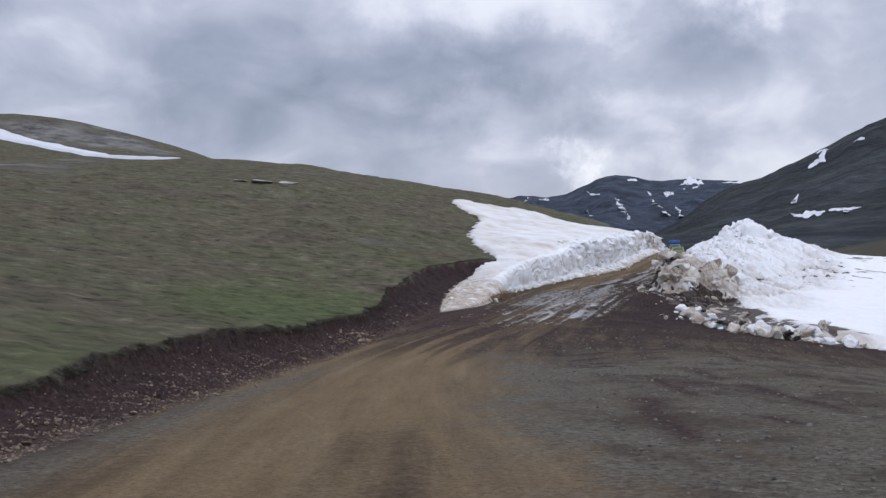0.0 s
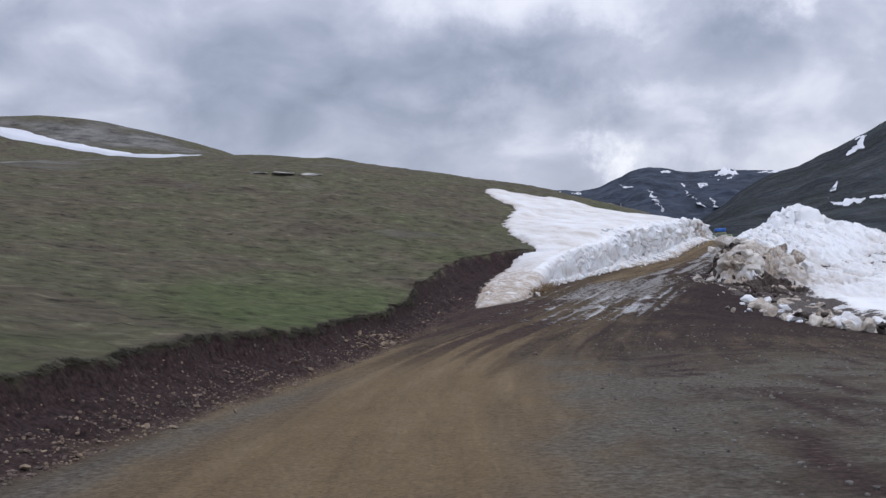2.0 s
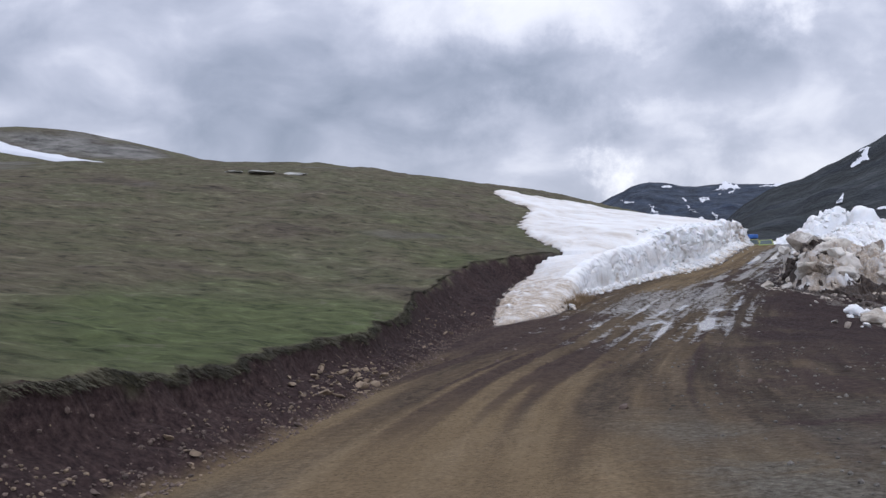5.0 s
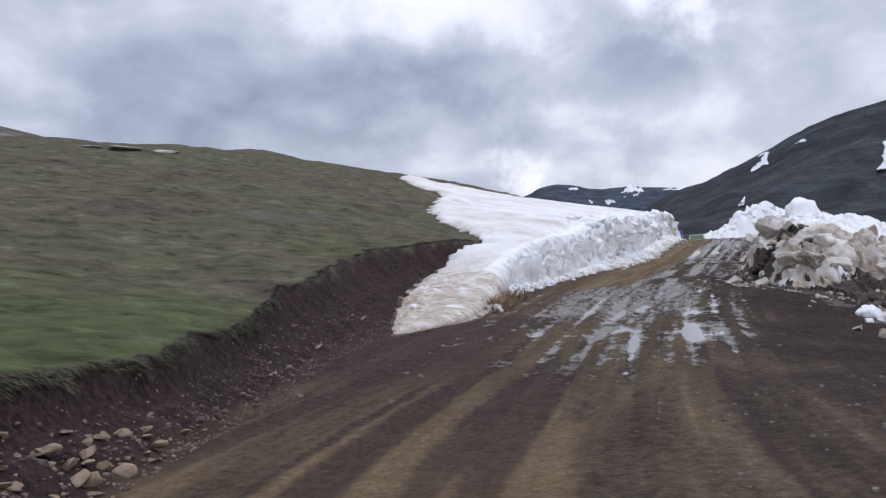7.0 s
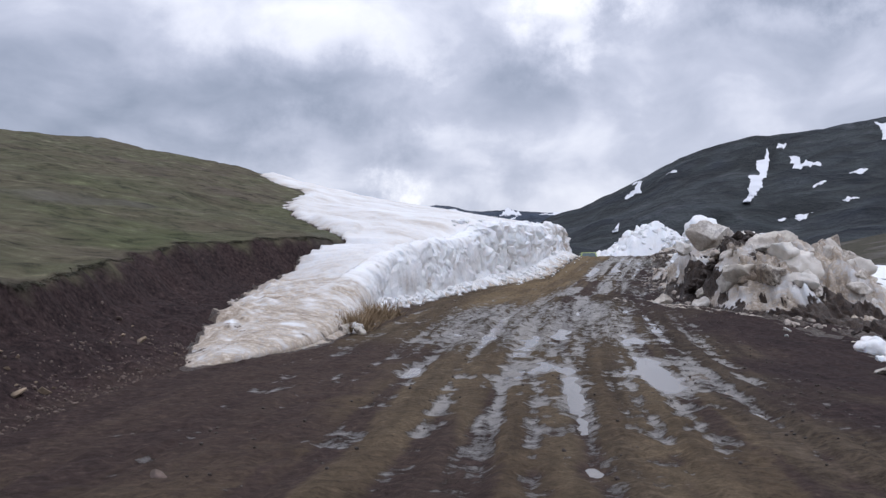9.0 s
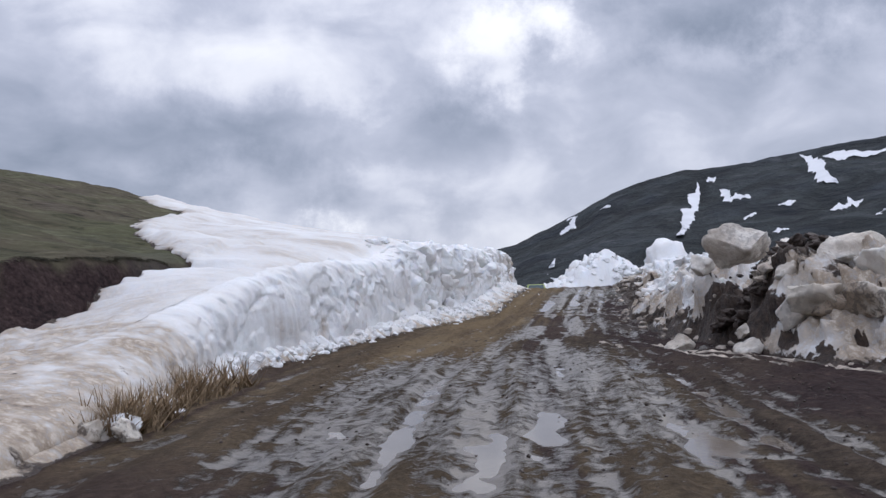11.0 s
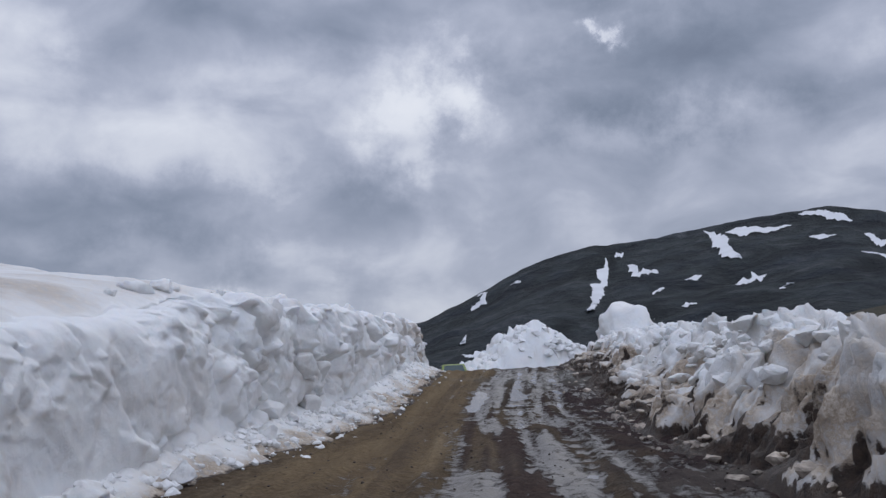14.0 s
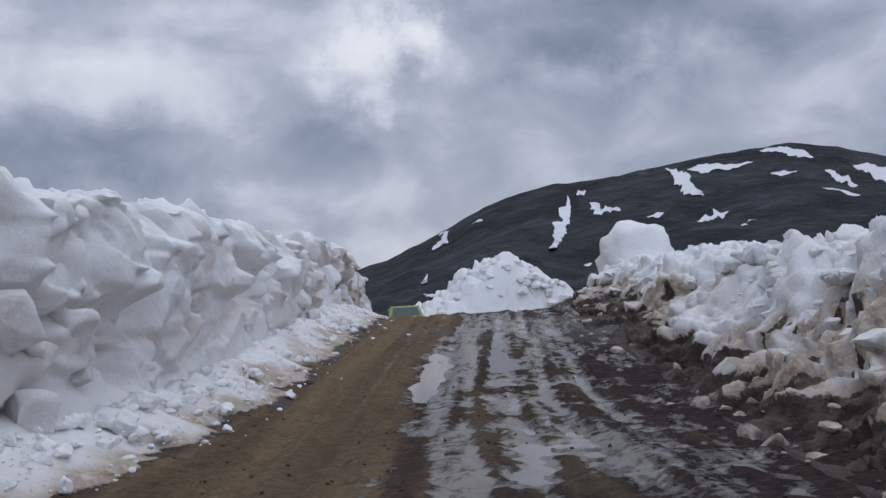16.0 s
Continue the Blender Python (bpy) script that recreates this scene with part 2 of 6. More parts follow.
def bare_ground(x, y):
    """The ground under the snow, and how far up the cut bank a point lies (0 at the foot, 1 on the turf)."""
    x, y = np.broadcast_arrays(np.asarray(x, float), np.asarray(y, float))
    g = road_z(y)
    edge = np.where(y < 58, 8.0, 0) + np.where(y >= 58, right_foot(y) + 1.5, 0)
    edge = 8.0 + (right_foot(np.maximum(y, 58)) + 1.5 - 8.0) * step(52, 66, y)
    fall = 0.07 * np.power(np.maximum(x - edge, 0), 1.25)
    fall = 4.5 * (1 - np.exp(-fall / 4.5))
    g = g - fall + 27 * np.exp(-((x - 210) / 125) ** 2 - ((y - 230) / 130) ** 2) * step(25, 100, x)
    wig = 0.28 * fbm(y / 1.7, 3.1, 0, 21, 3) + 0.10 * vnoise(y / 0.35, 7.7, 0, 22)
    foot = bank_foot(y) + 0.25 * fbm(y / 2.6, 0.5, 0, 23, 2)
    top = bank_top(y) + wig
    top = np.minimum(top, foot - 0.4)
    p0 = (foot - x) / np.maximum(foot - bank_top(y), 0.4)
    p = (foot - x) / (foot - top)
    p = np.where(p < 0, p, p0 + (p - p0) * step(0.45, 0.85, p0))
    crown = hill_z(top, y)
    pc = np.clip(p, 0, 1)
    prof = np.where(pc < 0.74, 0.46 * (pc / 0.74) ** 1.15, 0.46 + 0.54 * step(0.72, 1.0, pc))
    slope = g + (crown - g) * prof
    clod = 0.09 * fbm(x / 0.45, y / 0.45, 0, 31, 4) * step(0, 0.2, pc) * (1 - step(0.95, 1.0, pc))
    z = np.where(p <= 0, g, np.where(p >= 1, hill_z(x, y), slope + clod))
    return z, p


def left_snow_z(x, y):
    wt = wall_foot(y) - wall_width(y)
    xl = np.minimum(snow_left(y), wt - 0.3)
    zl = bare_ground(xl, y)[0]
    q = np.clip((wt - x) / (wt - xl), 0, 1.2)
    rise = 0.42 * step(68, 74, y) * (1 - 0.6 * step(84, 92, y)) * (1 - np.exp(-np.maximum(wt - x, 0) / 0.9)) * (1 - np.clip(q, 0, 1))
    z = wall_top(y) + rise + (zl - wall_top(y)) * q ** 1.15 + 0.05 * fbm(x / 1.6, y / 1.6, 0, 41, 3)
    return np.maximum(z, bare_ground(x, y)[0] + 0.26 * np.clip((x - xl) / 0.5, 0, 1) - 0.02)


def right_snow_z(x, y):
    base = bare_ground(x, y)[0]
    d = x - right_foot(y)
    low = base + (0.55 - 0.48 * (1 - step(17.0, 19.5, x)) * (1 - step(62, 64.5, y)) + 0.12 * fbm(x / 4, y / 4, 0, 44, 3)) * step(0.2, 3.0, d)
    thin = step(0, 2.6, y - right_front(x) + 0.9 * fbm(x / 1.3, y / 1.3, 0, 45, 3))
    low = base - 0.3 + (low - base + 0.3) * thin
    wob = d + 0.3 * fbm(x / 1.1, y / 1.1, 0, 46, 2)
    full = right_rise(y)
    bench = 0.24 * step(76, 81, y)
    up = bench * step(0, 1.2, wob + 0.45 * fbm(x / 1.3, y / 1.3, 0, 48, 3)) + (1 - bench) * step(0.45 * bench / 0.24 * full, full, wob)
    wide = 2.2 + 1.2 * (1 - step(66, 71, y)) + 1.4 * step(74, 82, y) + 3.5 * step(95, 103, y)
    down = 1 - step(wide, wide + 2.2 + 1.8 * step(66, 71, y) + 3.5 * step(74, 84, y), d)
    crest = right_top(y) + 0.25 * fbm(x / 1.9, y / 1.9, 0, 47, 3)
    z = low + np.maximum(crest - low, 0) * up * down
    z = np.where(d < 0, np.minimum(z, base - 0.05 + d * 0.3), z)
    return z - 3.0 * step(113, 119, y) * step(-2, 4, d)


RUTS = ((-2.7, 0.26, 0.030), (-1.95, 0.22, 0.045), (-1.25, 0.20, 0.05), (-0.55, 0.24, 0.06), (0.15, 0.18, 0.035), (0.72, 0.26, 0.075),
        (1.35, 0.24, 0.06), (1.95, 0.30, 0.07), (2.65, 0.22, 0.05), (3.25, 0.3, 0.045))


BASINS = ((6.9, 51.6, 0.55, 1.0, 0.05), (7.5, 53.6, 0.65, 1.2, 0.06), (8.9, 57.8, 0.4, 1.0, 0.05), (3.6, 54.6, 0.5, 0.7, 0.04), (6.1, 59.0, 0.35, 1.2, 0.045), (5.4, 59.8, 0.35, 1.1, 0.045),
          (7.0, 58.7, 0.35, 1.2, 0.045), (7.8, 59.7, 0.35, 1.2, 0.045), (4.7, 53.1, 0.4, 0.9, 0.035), (2.1, 49.0, 0.55, 0.5, 0.035), (5.3, 63.5, 0.4, 1.3, 0.04), (15.0, 76.2, 0.35, 2.2, 0.04),
          (11.8, 65.6, 0.3, 0.8, 0.05), (20.7, 93.9, 0.45, 1.5, 0.05), (19.7, 91.9, 0.4, 1.0, 0.045), (21.3, 90.9, 0.45, 1.5, 0.055), (19.5, 86.8, 0.4, 1.4, 0.05), (18.7, 86.1, 0.35, 1.6, 0.045),
          (22.2, 93.8, 0.4, 1.2, 0.045), (17.6, 85.0, 0.35, 0.8, 0.04))


def road_u(x, y):
    return (x - road_x(y)) * 0.94


def rut_depth(x, y):
    """Wheel ruts and churned mud of the track, below the mean surface."""
    u = road_u(x, y)
    muddy = step(34, 48, y) * (1 - step(128, 150, y))
    mild = 0.2 * step(8, 30, y)
    drift = u + 0.22 * vnoise(y / 8.0, 0.3, 0, 50)
    cut = 0.0
    for n, (c, w, d) in enumerate(RUTS):
        cc = c + 0.30 * vnoise(y / 10.0, n * 3.7, 0, 51) + 0.06 * vnoise(y / 2.2, n * 1.9, 0, 52)
        on = 0.5 + 0.5 * vnoise(y / 6.0, n * 5.1, 0, 53)
        cut = cut + 0.85 * d * on * (np.exp(-((u - cc) / (0.7 * w)) ** 2) - 0.5 * np.exp(-((np.abs(u - cc) - 1.4 * w) / (0.5 * w)) ** 2))
    groove = 0.040 * fbm(drift / 0.42, y / 16.0, 0, 56, 2) + 0.022 * fbm(drift / 0.17, y / 7.0, 0, 57, 2)
    lug = (np.sin(y * 21 + 3 * np.sin(u * 8) + 4 * vnoise(y / 1.5, u, 0, 59)) > 0.1) * 0.014 * step(0.1, 0.5, vnoise(drift / 0.5, y / 7.0, 0, 58)) * step(30, 38, y)
    lane = np.exp(-(u / 4.4) ** 4)
    for bx, by, sx, sy, d in BASINS:
        # long hollows lie along the track
        v = y - by
        across = (x - bx) - 0.38 * v
        cut = cut + 0.9 * d * np.exp(-(across / sx) ** 2 - (v / sy) ** 2)
    churn = (0.011 + 0.027 * muddy) * fbm(x / 0.30, y / 0.42, 0, 55, 3, 0.6)
    return ((cut + groove) * (muddy + mild) + lug) * lane - churn * 0.8


def ground_z(x, y):
    z, p = bare_ground(x, y)
    z = z - rut_depth(x, y) * (1 - step(0.0, 0.15, p)) * step(-8, 4, y) * (1 - step(11, 16, np.abs(road_u(x, y))))
    # the ground stays below the lying snow
    room = np.minimum(wall_foot(y) - 0.3 - x, x - snow_left(y))
    inl = (y > 57) & (y < 123) & (room > 0)
    z = np.where(inl, np.minimum(z, left_snow_z(x, y) - 0.08 - 0.4 * step(0, 0.7, room)), z)
    return z, p


# ---- materials ----


def material(name):
    m = bpy.data.materials.new(name)
    m.use_nodes = True
    t = m.node_tree
    return m, t, t.nodes["Principled BSDF"]


def bumped(t, bsdf, height, strength, distance):
    b = t.nodes.new("ShaderNodeBump")
    b.inputs["Strength"].default_value, b.inputs["Distance"].default_value = strength, distance
    t.links.new(height, b.inputs["Height"])
    t.links.new(b.outputs[0], bsdf.inputs["Normal"])


def place(t):
    return t.nodes.new("ShaderNodeNewGeometry").outputs["Position"]


def attribute(t, name):
    n = t.nodes.new("ShaderNodeAttribute")
    n.attribute_name = name
    sep = t.nodes.new("ShaderNodeSeparateColor")
    t.links.new(n.outputs["Color"], sep.inputs[0])
    return sep.outputs


def ground_material():
    m, t, bsdf = material("ground_earth_and_turf")
    pos = place(t)
    grass, soil, wet = attribute(t, "zones")
    ochre, gravel, green = attribute(t, "tones")
    peat, rocky, _ = attribute(t, "peat")
    uv = t.nodes.new("ShaderNodeUVMap")
    uv.uv_map = "lane"
    stretch = t.nodes.new("ShaderNodeMapping")
    stretch.inputs["Scale"].default_value = (1.0, 0.07, 1.0)
    t.links.new(uv.outputs[0], stretch.inputs[0])
    streak = noise_tex(t, stretch.outputs[0], 1.7, 5.0, 0.5, 0.15)
    fine = noise_tex(t, pos, 9.0, 8.0, 0.68)
    mid = noise_tex(t, pos, 0.9, 5.0, 0.6, 0.3)
    streak = maths(t, "ADD", maths(t, "MULTIPLY", streak, 0.72), maths(t, "MULTIPLY", mid, 0.28))
    speck = noise_tex(t, pos, 38.0, 3.0, 0.7)
    long = t.nodes.new("ShaderNodeMapping")
    long.inputs["Scale"].default_value = (1.0, 0.045, 1.0)
    t.links.new(uv.outputs[0], long.inputs[0])
    rut = noise_tex(t, long.outputs[0], 3.6, 7.0, 0.55, 0.15)
    # wet and drier scraps of churned mud
    scrap = noise_tex(t, uv.outputs[0], 4.8, 8.0, 0.72, 0.4)
    smear = t.nodes.new("ShaderNodeMapping")
    smear.inputs["Scale"].default_value = (1.0, 0.28, 1.0)
    t.links.new(uv.outputs[0], smear.inputs[0])
    drag = noise_tex(t, smear.outputs[0], 4.6, 6.0, 0.6, 0.2)
    loose = maths(t, "ADD", maths(t, "MULTIPLY", maths(t, "SUBTRACT", scrap, 0.5), 3.0), maths(t, "ADD", maths(t, "MULTIPLY", maths(t, "SUBTRACT", drag, 0.5), 1.5), maths(t, "MULTIPLY", maths(t, "SUBTRACT", rut, 0.5), 1.6)))
    wet = ramp(t, maths(t, "ADD", wet, maths(t, "MULTIPLY", loose, ramp(t, wet, [(0.04, 0.0), (0.2, 1.0)]))), [(0.40, 0.0), (0.55, 0.7), (0.85, 1.0)])
    # mud
    mud = ramp(t, streak, [(0.36, (0.042, 0.030, 0.024)), (0.47, (0.062, 0.046, 0.034)), (0.58, (0.084, 0.063, 0.044)), (0.70, (0.110, 0.084, 0.060))])
    och = ramp(t, streak, [(0.33, (0.148, 0.105, 0.061)), (0.5, (0.182, 0.131, 0.075)), (0.68, (0.212, 0.157, 0.094))])
    col = mixed(t, ochre, mud, och)
    col = mixed(t, maths(t, "SUBTRACT", 0.6, maths(t, "MULTIPLY", ochre, 0.4)), col, ramp(t, rut, [(0.34, 0.55), (0.47, 0.95), (0.57, 1.1), (0.68, 1.5)]), "MULTIPLY")
    grav = ramp(t, fine, [(0.34, (0.060, 0.052, 0.041)), (0.5, (0.128, 0.113, 0.089)), (0.62, (0.165, 0.150, 0.122)), (0.76, (0.270, 0.248, 0.210))])
    col = mixed(t, maths(t, "MULTIPLY", gravel, ramp(t, noise_tex(t, pos, 0.42, 5.0, 0.62, 0.5), [(0.40, 0.30), (0.50, 0.85), (0.60, 1.0)])), col, grav)
    earth = ramp(t, fine, [(0.36, (0.0250, 0.0160, 0.0155)), (0.52, (0.0540, 0.0350, 0.0325)), (0.64, (0.0840, 0.0560, 0.0490)), (0.78, (0.2478, 0.1911, 0.1478))])
    col = mixed(t, maths(t, "SUBTRACT", 0.75, maths(t, "MULTIPLY", maths(t, "MAXIMUM", ochre, gravel), 0.6), clamp=True), col, ramp(t, scrap, [(0.34, 0.45), (0.46, 0.85), (0.54, 1.15), (0.66, 1.75)]), "MULTIPLY")
    grit = ramp(t, noise_tex(t, pos, 16.0, 4.0, 0.75), [(0.34, 0.55), (0.50, 0.98), (0.60, 1.12), (0.72, 1.7)])
    col = mixed(t, 0.8, col, grit, "MULTIPLY")
    col = mixed(t, soil, col, earth)
    col = mixed(t, peat, col, ramp(t, fine, [(0.36, (0.014, 0.0105, 0.0105)), (0.56, (0.032, 0.0215, 0.0213)), (0.72, (0.068, 0.047, 0.042))]))
    # turf: olive, straw and fresh green in patches
    patch = noise_tex(t, pos, 0.16, 6.0, 0.62, 0.4)
    row = t.nodes.new("ShaderNodeMapping")
    row.inputs["Scale"].default_value = (0.65, 1.0, 1.0)
    t.links.new(pos, row.inputs[0])
    tuft = noise_tex(t, row.outputs[0], 1.6, 8.0, 0.72, 0.2)
    turf = ramp(t, patch, [(0.33, (0.0898, 0.0738, 0.0560)), (0.46, (0.1095, 0.0954, 0.0629)), (0.58, (0.0976, 0.0951, 0.0565)), (0.70, (0.1303, 0.1144, 0.0792))])
    east = t.nodes.new("ShaderNodeSeparateXYZ")
    t.links.new(pos, east.inputs[0])
    turf = mixed(t, ramp(t, maths(t, "MULTIPLY", east.outputs[0], 0.01), [(0.25, 0.0), (0.60, 0.75)]), turf, (0.050, 0.046, 0.036))
    turf = mixed(t, maths(t, "MULTIPLY", green, 0.7), turf, (0.080, 0.105, 0.040))
    turf = mixed(t, 0.85, turf, ramp(t, tuft, [(0.33, 0.15), (0.45, 0.85), (0.58, 1.15), (0.70, 2.0)]), "MULTIPLY")
    fleck = noise_tex(t, row.outputs[0], 0.75, 7.0, 0.75, 0.5)
    turf = mixed(t, 0.9, turf, ramp(t, fleck, [(0.34, 0.45), (0.46, 0.95), (0.56, 1.05), (0.68, 1.45)]), "MULTIPLY")
    turf = mixed(t, ramp(t, noise_tex(t, pos, 0.55, 5.0, 0.7), [(0.60, 0.0), (0.68, 0.55)]), turf, (0.15, 0.135, 0.098))
    col = mixed(t, grass, col, turf)
    col = mixed(t, rocky, col, ramp(t, noise_tex(t, pos, 0.22, 6.0, 0.7), [(0.36, (0.055, 0.052, 0.045)), (0.48, (0.135, 0.130, 0.118)), (0.62, (0.215, 0.205, 0.185))]))
    damp = mixed(t, 0.55, mixed(t, 1.0, col, (0.72, 0.70, 0.69), "MULTIPLY"), (0.165, 0.146, 0.124))
    col = mixed(t, wet, col, damp)
    t.links.new(col, bsdf.inputs["Base Color"])
    rough = maths(t, "SUBTRACT", 0.92, maths(t, "MULTIPLY", wet, 0.54), clamp=True)
    t.links.new(rough, bsdf.inputs["Roughness"])
    t.links.new(maths(t, "ADD", 0.08, maths(t, "MULTIPLY", wet, 0.58)), bsdf.inputs["Specular IOR Level"])
    high = maths(t, "ADD", maths(t, "MULTIPLY", fine, 1.0), maths(t, "MULTIPLY", speck, 0.35))
    high = maths(t, "ADD", high, maths(t, "MULTIPLY", maths(t, "ADD", streak, rut), maths(t, "SUBTRACT", 1.0, grass)))
    high = maths(t, "ADD", high, maths(t, "MULTIPLY", tuft, maths(t, "MULTIPLY", grass, 2.2)))
    lane = t.nodes.new("ShaderNodeSeparateXYZ")
    t.links.new(uv.outputs[0], lane.inputs[0])
    across = maths(t, "ABSOLUTE", maths(t, "SUBTRACT", maths(t, "FRACT", maths(t, "MULTIPLY", lane.outputs[0], 1.9)), 0.5))
    lug = maths(t, "SINE", maths(t, "ADD", maths(t, "MULTIPLY", lane.outputs[1], 30.0), maths(t, "MULTIPLY", across, 14.0)))
    wheel = t.nodes.new("ShaderNodeMapping")
    wheel.inputs["Scale"].default_value = (1.0, 0.05, 1.0)
    t.links.new(uv.outputs[0], wheel.inputs[0])
    print_on = ramp(t, noise_tex(t, wheel.outputs[0], 1.7, 2.0, 0.5), [(0.50, 0.0), (0.58, 1.0)])
    bare = maths(t, "SUBTRACT", 1.0, maths(t, "MAXIMUM", grass, soil))
    high = maths(t, "ADD", high, maths(t, "MULTIPLY", maths(t, "MULTIPLY", lug, 0.22), maths(t, "MULTIPLY", print_on, bare)))
    high = maths(t, "MULTIPLY", high, maths(t, "SUBTRACT", 1.0, maths(t, "MULTIPLY", wet, 0.8)))
    bumped(t, bsdf, high, 0.85, 0.07)
    return m


def snow_material(name, dirty=None, relief=0.06, cast=(1.0, 1.0, 1.0)):
    m, t, bsdf = material(name)
    pos = place(t)
    dirt, soil, _ = attribute(t, "dirt")
    info = t.nodes.new("ShaderNodeObjectInfo")
    fine = noise_tex(t, pos, 7.0, 8.0, 0.68)
    mid = noise_tex(t, pos, 1.3, 6.0, 0.6, 0.4)
    white = ramp(t, mid, [(0.35, (0.785, 0.79, 0.79)), (0.55, (0.84, 0.845, 0.84)), (0.7, (0.80, 0.797, 0.785))])
    white = mixed(t, 1.0, white, cast, "MULTIPLY")
    grey = ramp(t, fine, [(0.35, (0.16, 0.118, 0.083)), (0.5, (0.38, 0.305, 0.23)), (0.65, (0.61, 0.54, 0.455))])
    if dirty is not None:
        amount = maths(t, "MULTIPLY", maths(t, "ADD", dirty * 0.4, maths(t, "MULTIPLY", info.outputs["Random"], dirty)), ramp(t, mid, [(0.40, 0.0), (0.58, 1.0)]))
        earthy = maths(t, "MULTIPLY", ramp(t, fine, [(0.46, 0.0), (0.56, 1.0)]), maths(t, "MULTIPLY", maths(t, "ADD", info.outputs["Random"], 0.1), dirty * 0.9))
    else:
        amount = maths(t, "MULTIPLY", dirt, maths(t, "ADD", ramp(t, mid, [(0.30, 0.35), (0.60, 1.0)]), ramp(t, fine, [(0.42, 0.0), (0.62, 0.75)])), clamp=True)
        earthy = ramp(t, maths(t, "ADD", soil, maths(t, "MULTIPLY", maths(t, "SUBTRACT", fine, 0.5), 1.6)), [(0.38, 0.0), (0.56, 1.0)])
    col = mixed(t, amount, white, grey)
    col = mixed(t, earthy, col, ramp(t, fine, [(0.35, (0.022, 0.016, 0.014)), (0.65, (0.085, 0.058, 0.042))]))
    t.links.new(col, bsdf.inputs["Base Color"])
    bsdf.inputs["Roughness"].default_value = 0.55
    bsdf.inputs["Specular IOR Level"].default_value = 0.3
    t.links.new(maths(t, "MULTIPLY", maths(t, "SUBTRACT", 1.0, maths(t, "MAXIMUM", amount, earthy), clamp=True), 0.45), bsdf.inputs["Subsurface Weight"])
    bsdf.inputs["Subsurface Radius"].default_value = (0.06, 0.07, 0.08)
    bsdf.inputs["Subsurface Scale"].default_value = 1.0
    grain = noise_tex(t, pos, 45.0, 3.0, 0.7)
    high = maths(t, "ADD", fine, maths(t, "MULTIPLY", grain, 0.2))
    if dirty is None:
        high = maths(t, "MULTIPLY", high, maths(t, "ADD", 1.0, maths(t, "MULTIPLY", earthy, 2.5)))
    bumped(t, bsdf, high, 0.6, relief if dirty is None else 0.06)
    return m


def plain(name, col, rough=0.6, metal=0.0, vary=0.12, scale=12.0, bump=0.0):
    m, t, bsdf = material(name)
    n = noise_tex(t, place(t), scale, 5.0, 0.6)
    dark = tuple(c * (1 - vary) for c in col)
    light = tuple(min(1, c * (1 + vary)) for c in col)
    t.links.new(ramp(t, n, [(0.35, dark), (0.65, light)]), bsdf.inputs["Base Color"])
    bsdf.inputs["Roughness"].default_value, bsdf.inputs["Metallic"].default_value = rough, metal
    if bump:
        bumped(t, bsdf, n, 0.6, bump)
    return m


def mountain_material(name, dark, olive, rock):
    m, t, bsdf = material(name)
    pos = place(t)
    big = noise_tex(t, pos, 0.006, 7.0, 0.62, 0.5)
    small = noise_tex(t, pos, 0.045, 7.0, 0.68)
    col = ramp(t, big, [(0.36, dark), (0.52, olive), (0.68, dark)])
    col = mixed(t, ramp(t, small, [(0.52, 0.0), (0.66, 0.75)]), col, rock)
    bsdf.inputs["Roughness"].default_value = 0.95
    bsdf.inputs["Specular IOR Level"].default_value = 0.1
    gully = noise_tex(t, pos, 0.016, 6.0, 0.6, 0.6)
    col = mixed(t, 0.8, col, ramp(t, gully, [(0.36, 0.55), (0.50, 1.0), (0.64, 1.55)]), "MULTIPLY")
    t.links.new(col, bsdf.inputs["Base Color"])
    bumped(t, bsdf, maths(t, "ADD", small, maths(t, "MULTIPLY", gully, 2.0)), 1.0, 12.0)
    return m


def water_material():
    m, t, bsdf = material("muddy_water")
    n = noise_tex(t, place(t), 1.8, 4.0, 0.6)
    t.links.new(ramp(t, n, [(0.35, (0.11, 0.085, 0.065)), (0.65, (0.16, 0.13, 0.10))]), bsdf.inputs["Base Color"])
    bsdf.inputs["Roughness"].default_value = 0.06
    bsdf.inputs["Specular IOR Level"].default_value = 0.55
    ripple = noise_tex(t, place(t), 14.0, 3.0, 0.6)
    bumped(t, bsdf, ripple, 0.15, 0.01)
    return m


GROUND = ground_material()
SNOW = snow_material("packed_snow")
PLOUGHED = snow_material("ploughed_snow", None, 0.10)
BLOCK = snow_material("clean_snow_lump", 0.25)
CREAM_BLOCK = snow_material("cream_snow_lump", 0.45, 0.06, (0.86, 0.80, 0.72))
GREY_BLOCK = snow_material("dirty_snow_lump", 0.9, 0.06, (0.80, 0.73, 0.63))
FAR_SNOW = plain("old_snow_far", (0.64, 0.65, 0.68), 0.7, 0, 0.05, 0.05)
OCHRE = plain("ochre_stone", (0.225, 0.165, 0.11), 0.9, 0.0, 0.4, 6.0, 0.02)
VERGE = plain("verge_gravel", (0.135, 0.122, 0.104), 0.9, 0.0, 0.6, 4.0)
CRUMB = plain("snow_crumb", (0.79, 0.79, 0.785), 0.6, 0.0, 0.06, 6.0, 0.01)
GREY_CRUMB = plain("dirty_snow_crumb", (0.33, 0.28, 0.23), 0.7, 0.0, 0.8, 3.0, 0.02)
STONE = plain("bank_stone", (0.125, 0.09, 0.072), 0.9, 0, 0.45, 5.0, 0.02)
ROCK = plain("pale_slab", (0.36, 0.35, 0.32), 0.95, 0, 0.35, 0.5, 0.2)
BLADE = plain("grass_blade", (0.062, 0.056, 0.034), 0.9, 0, 0.55, 1.5)
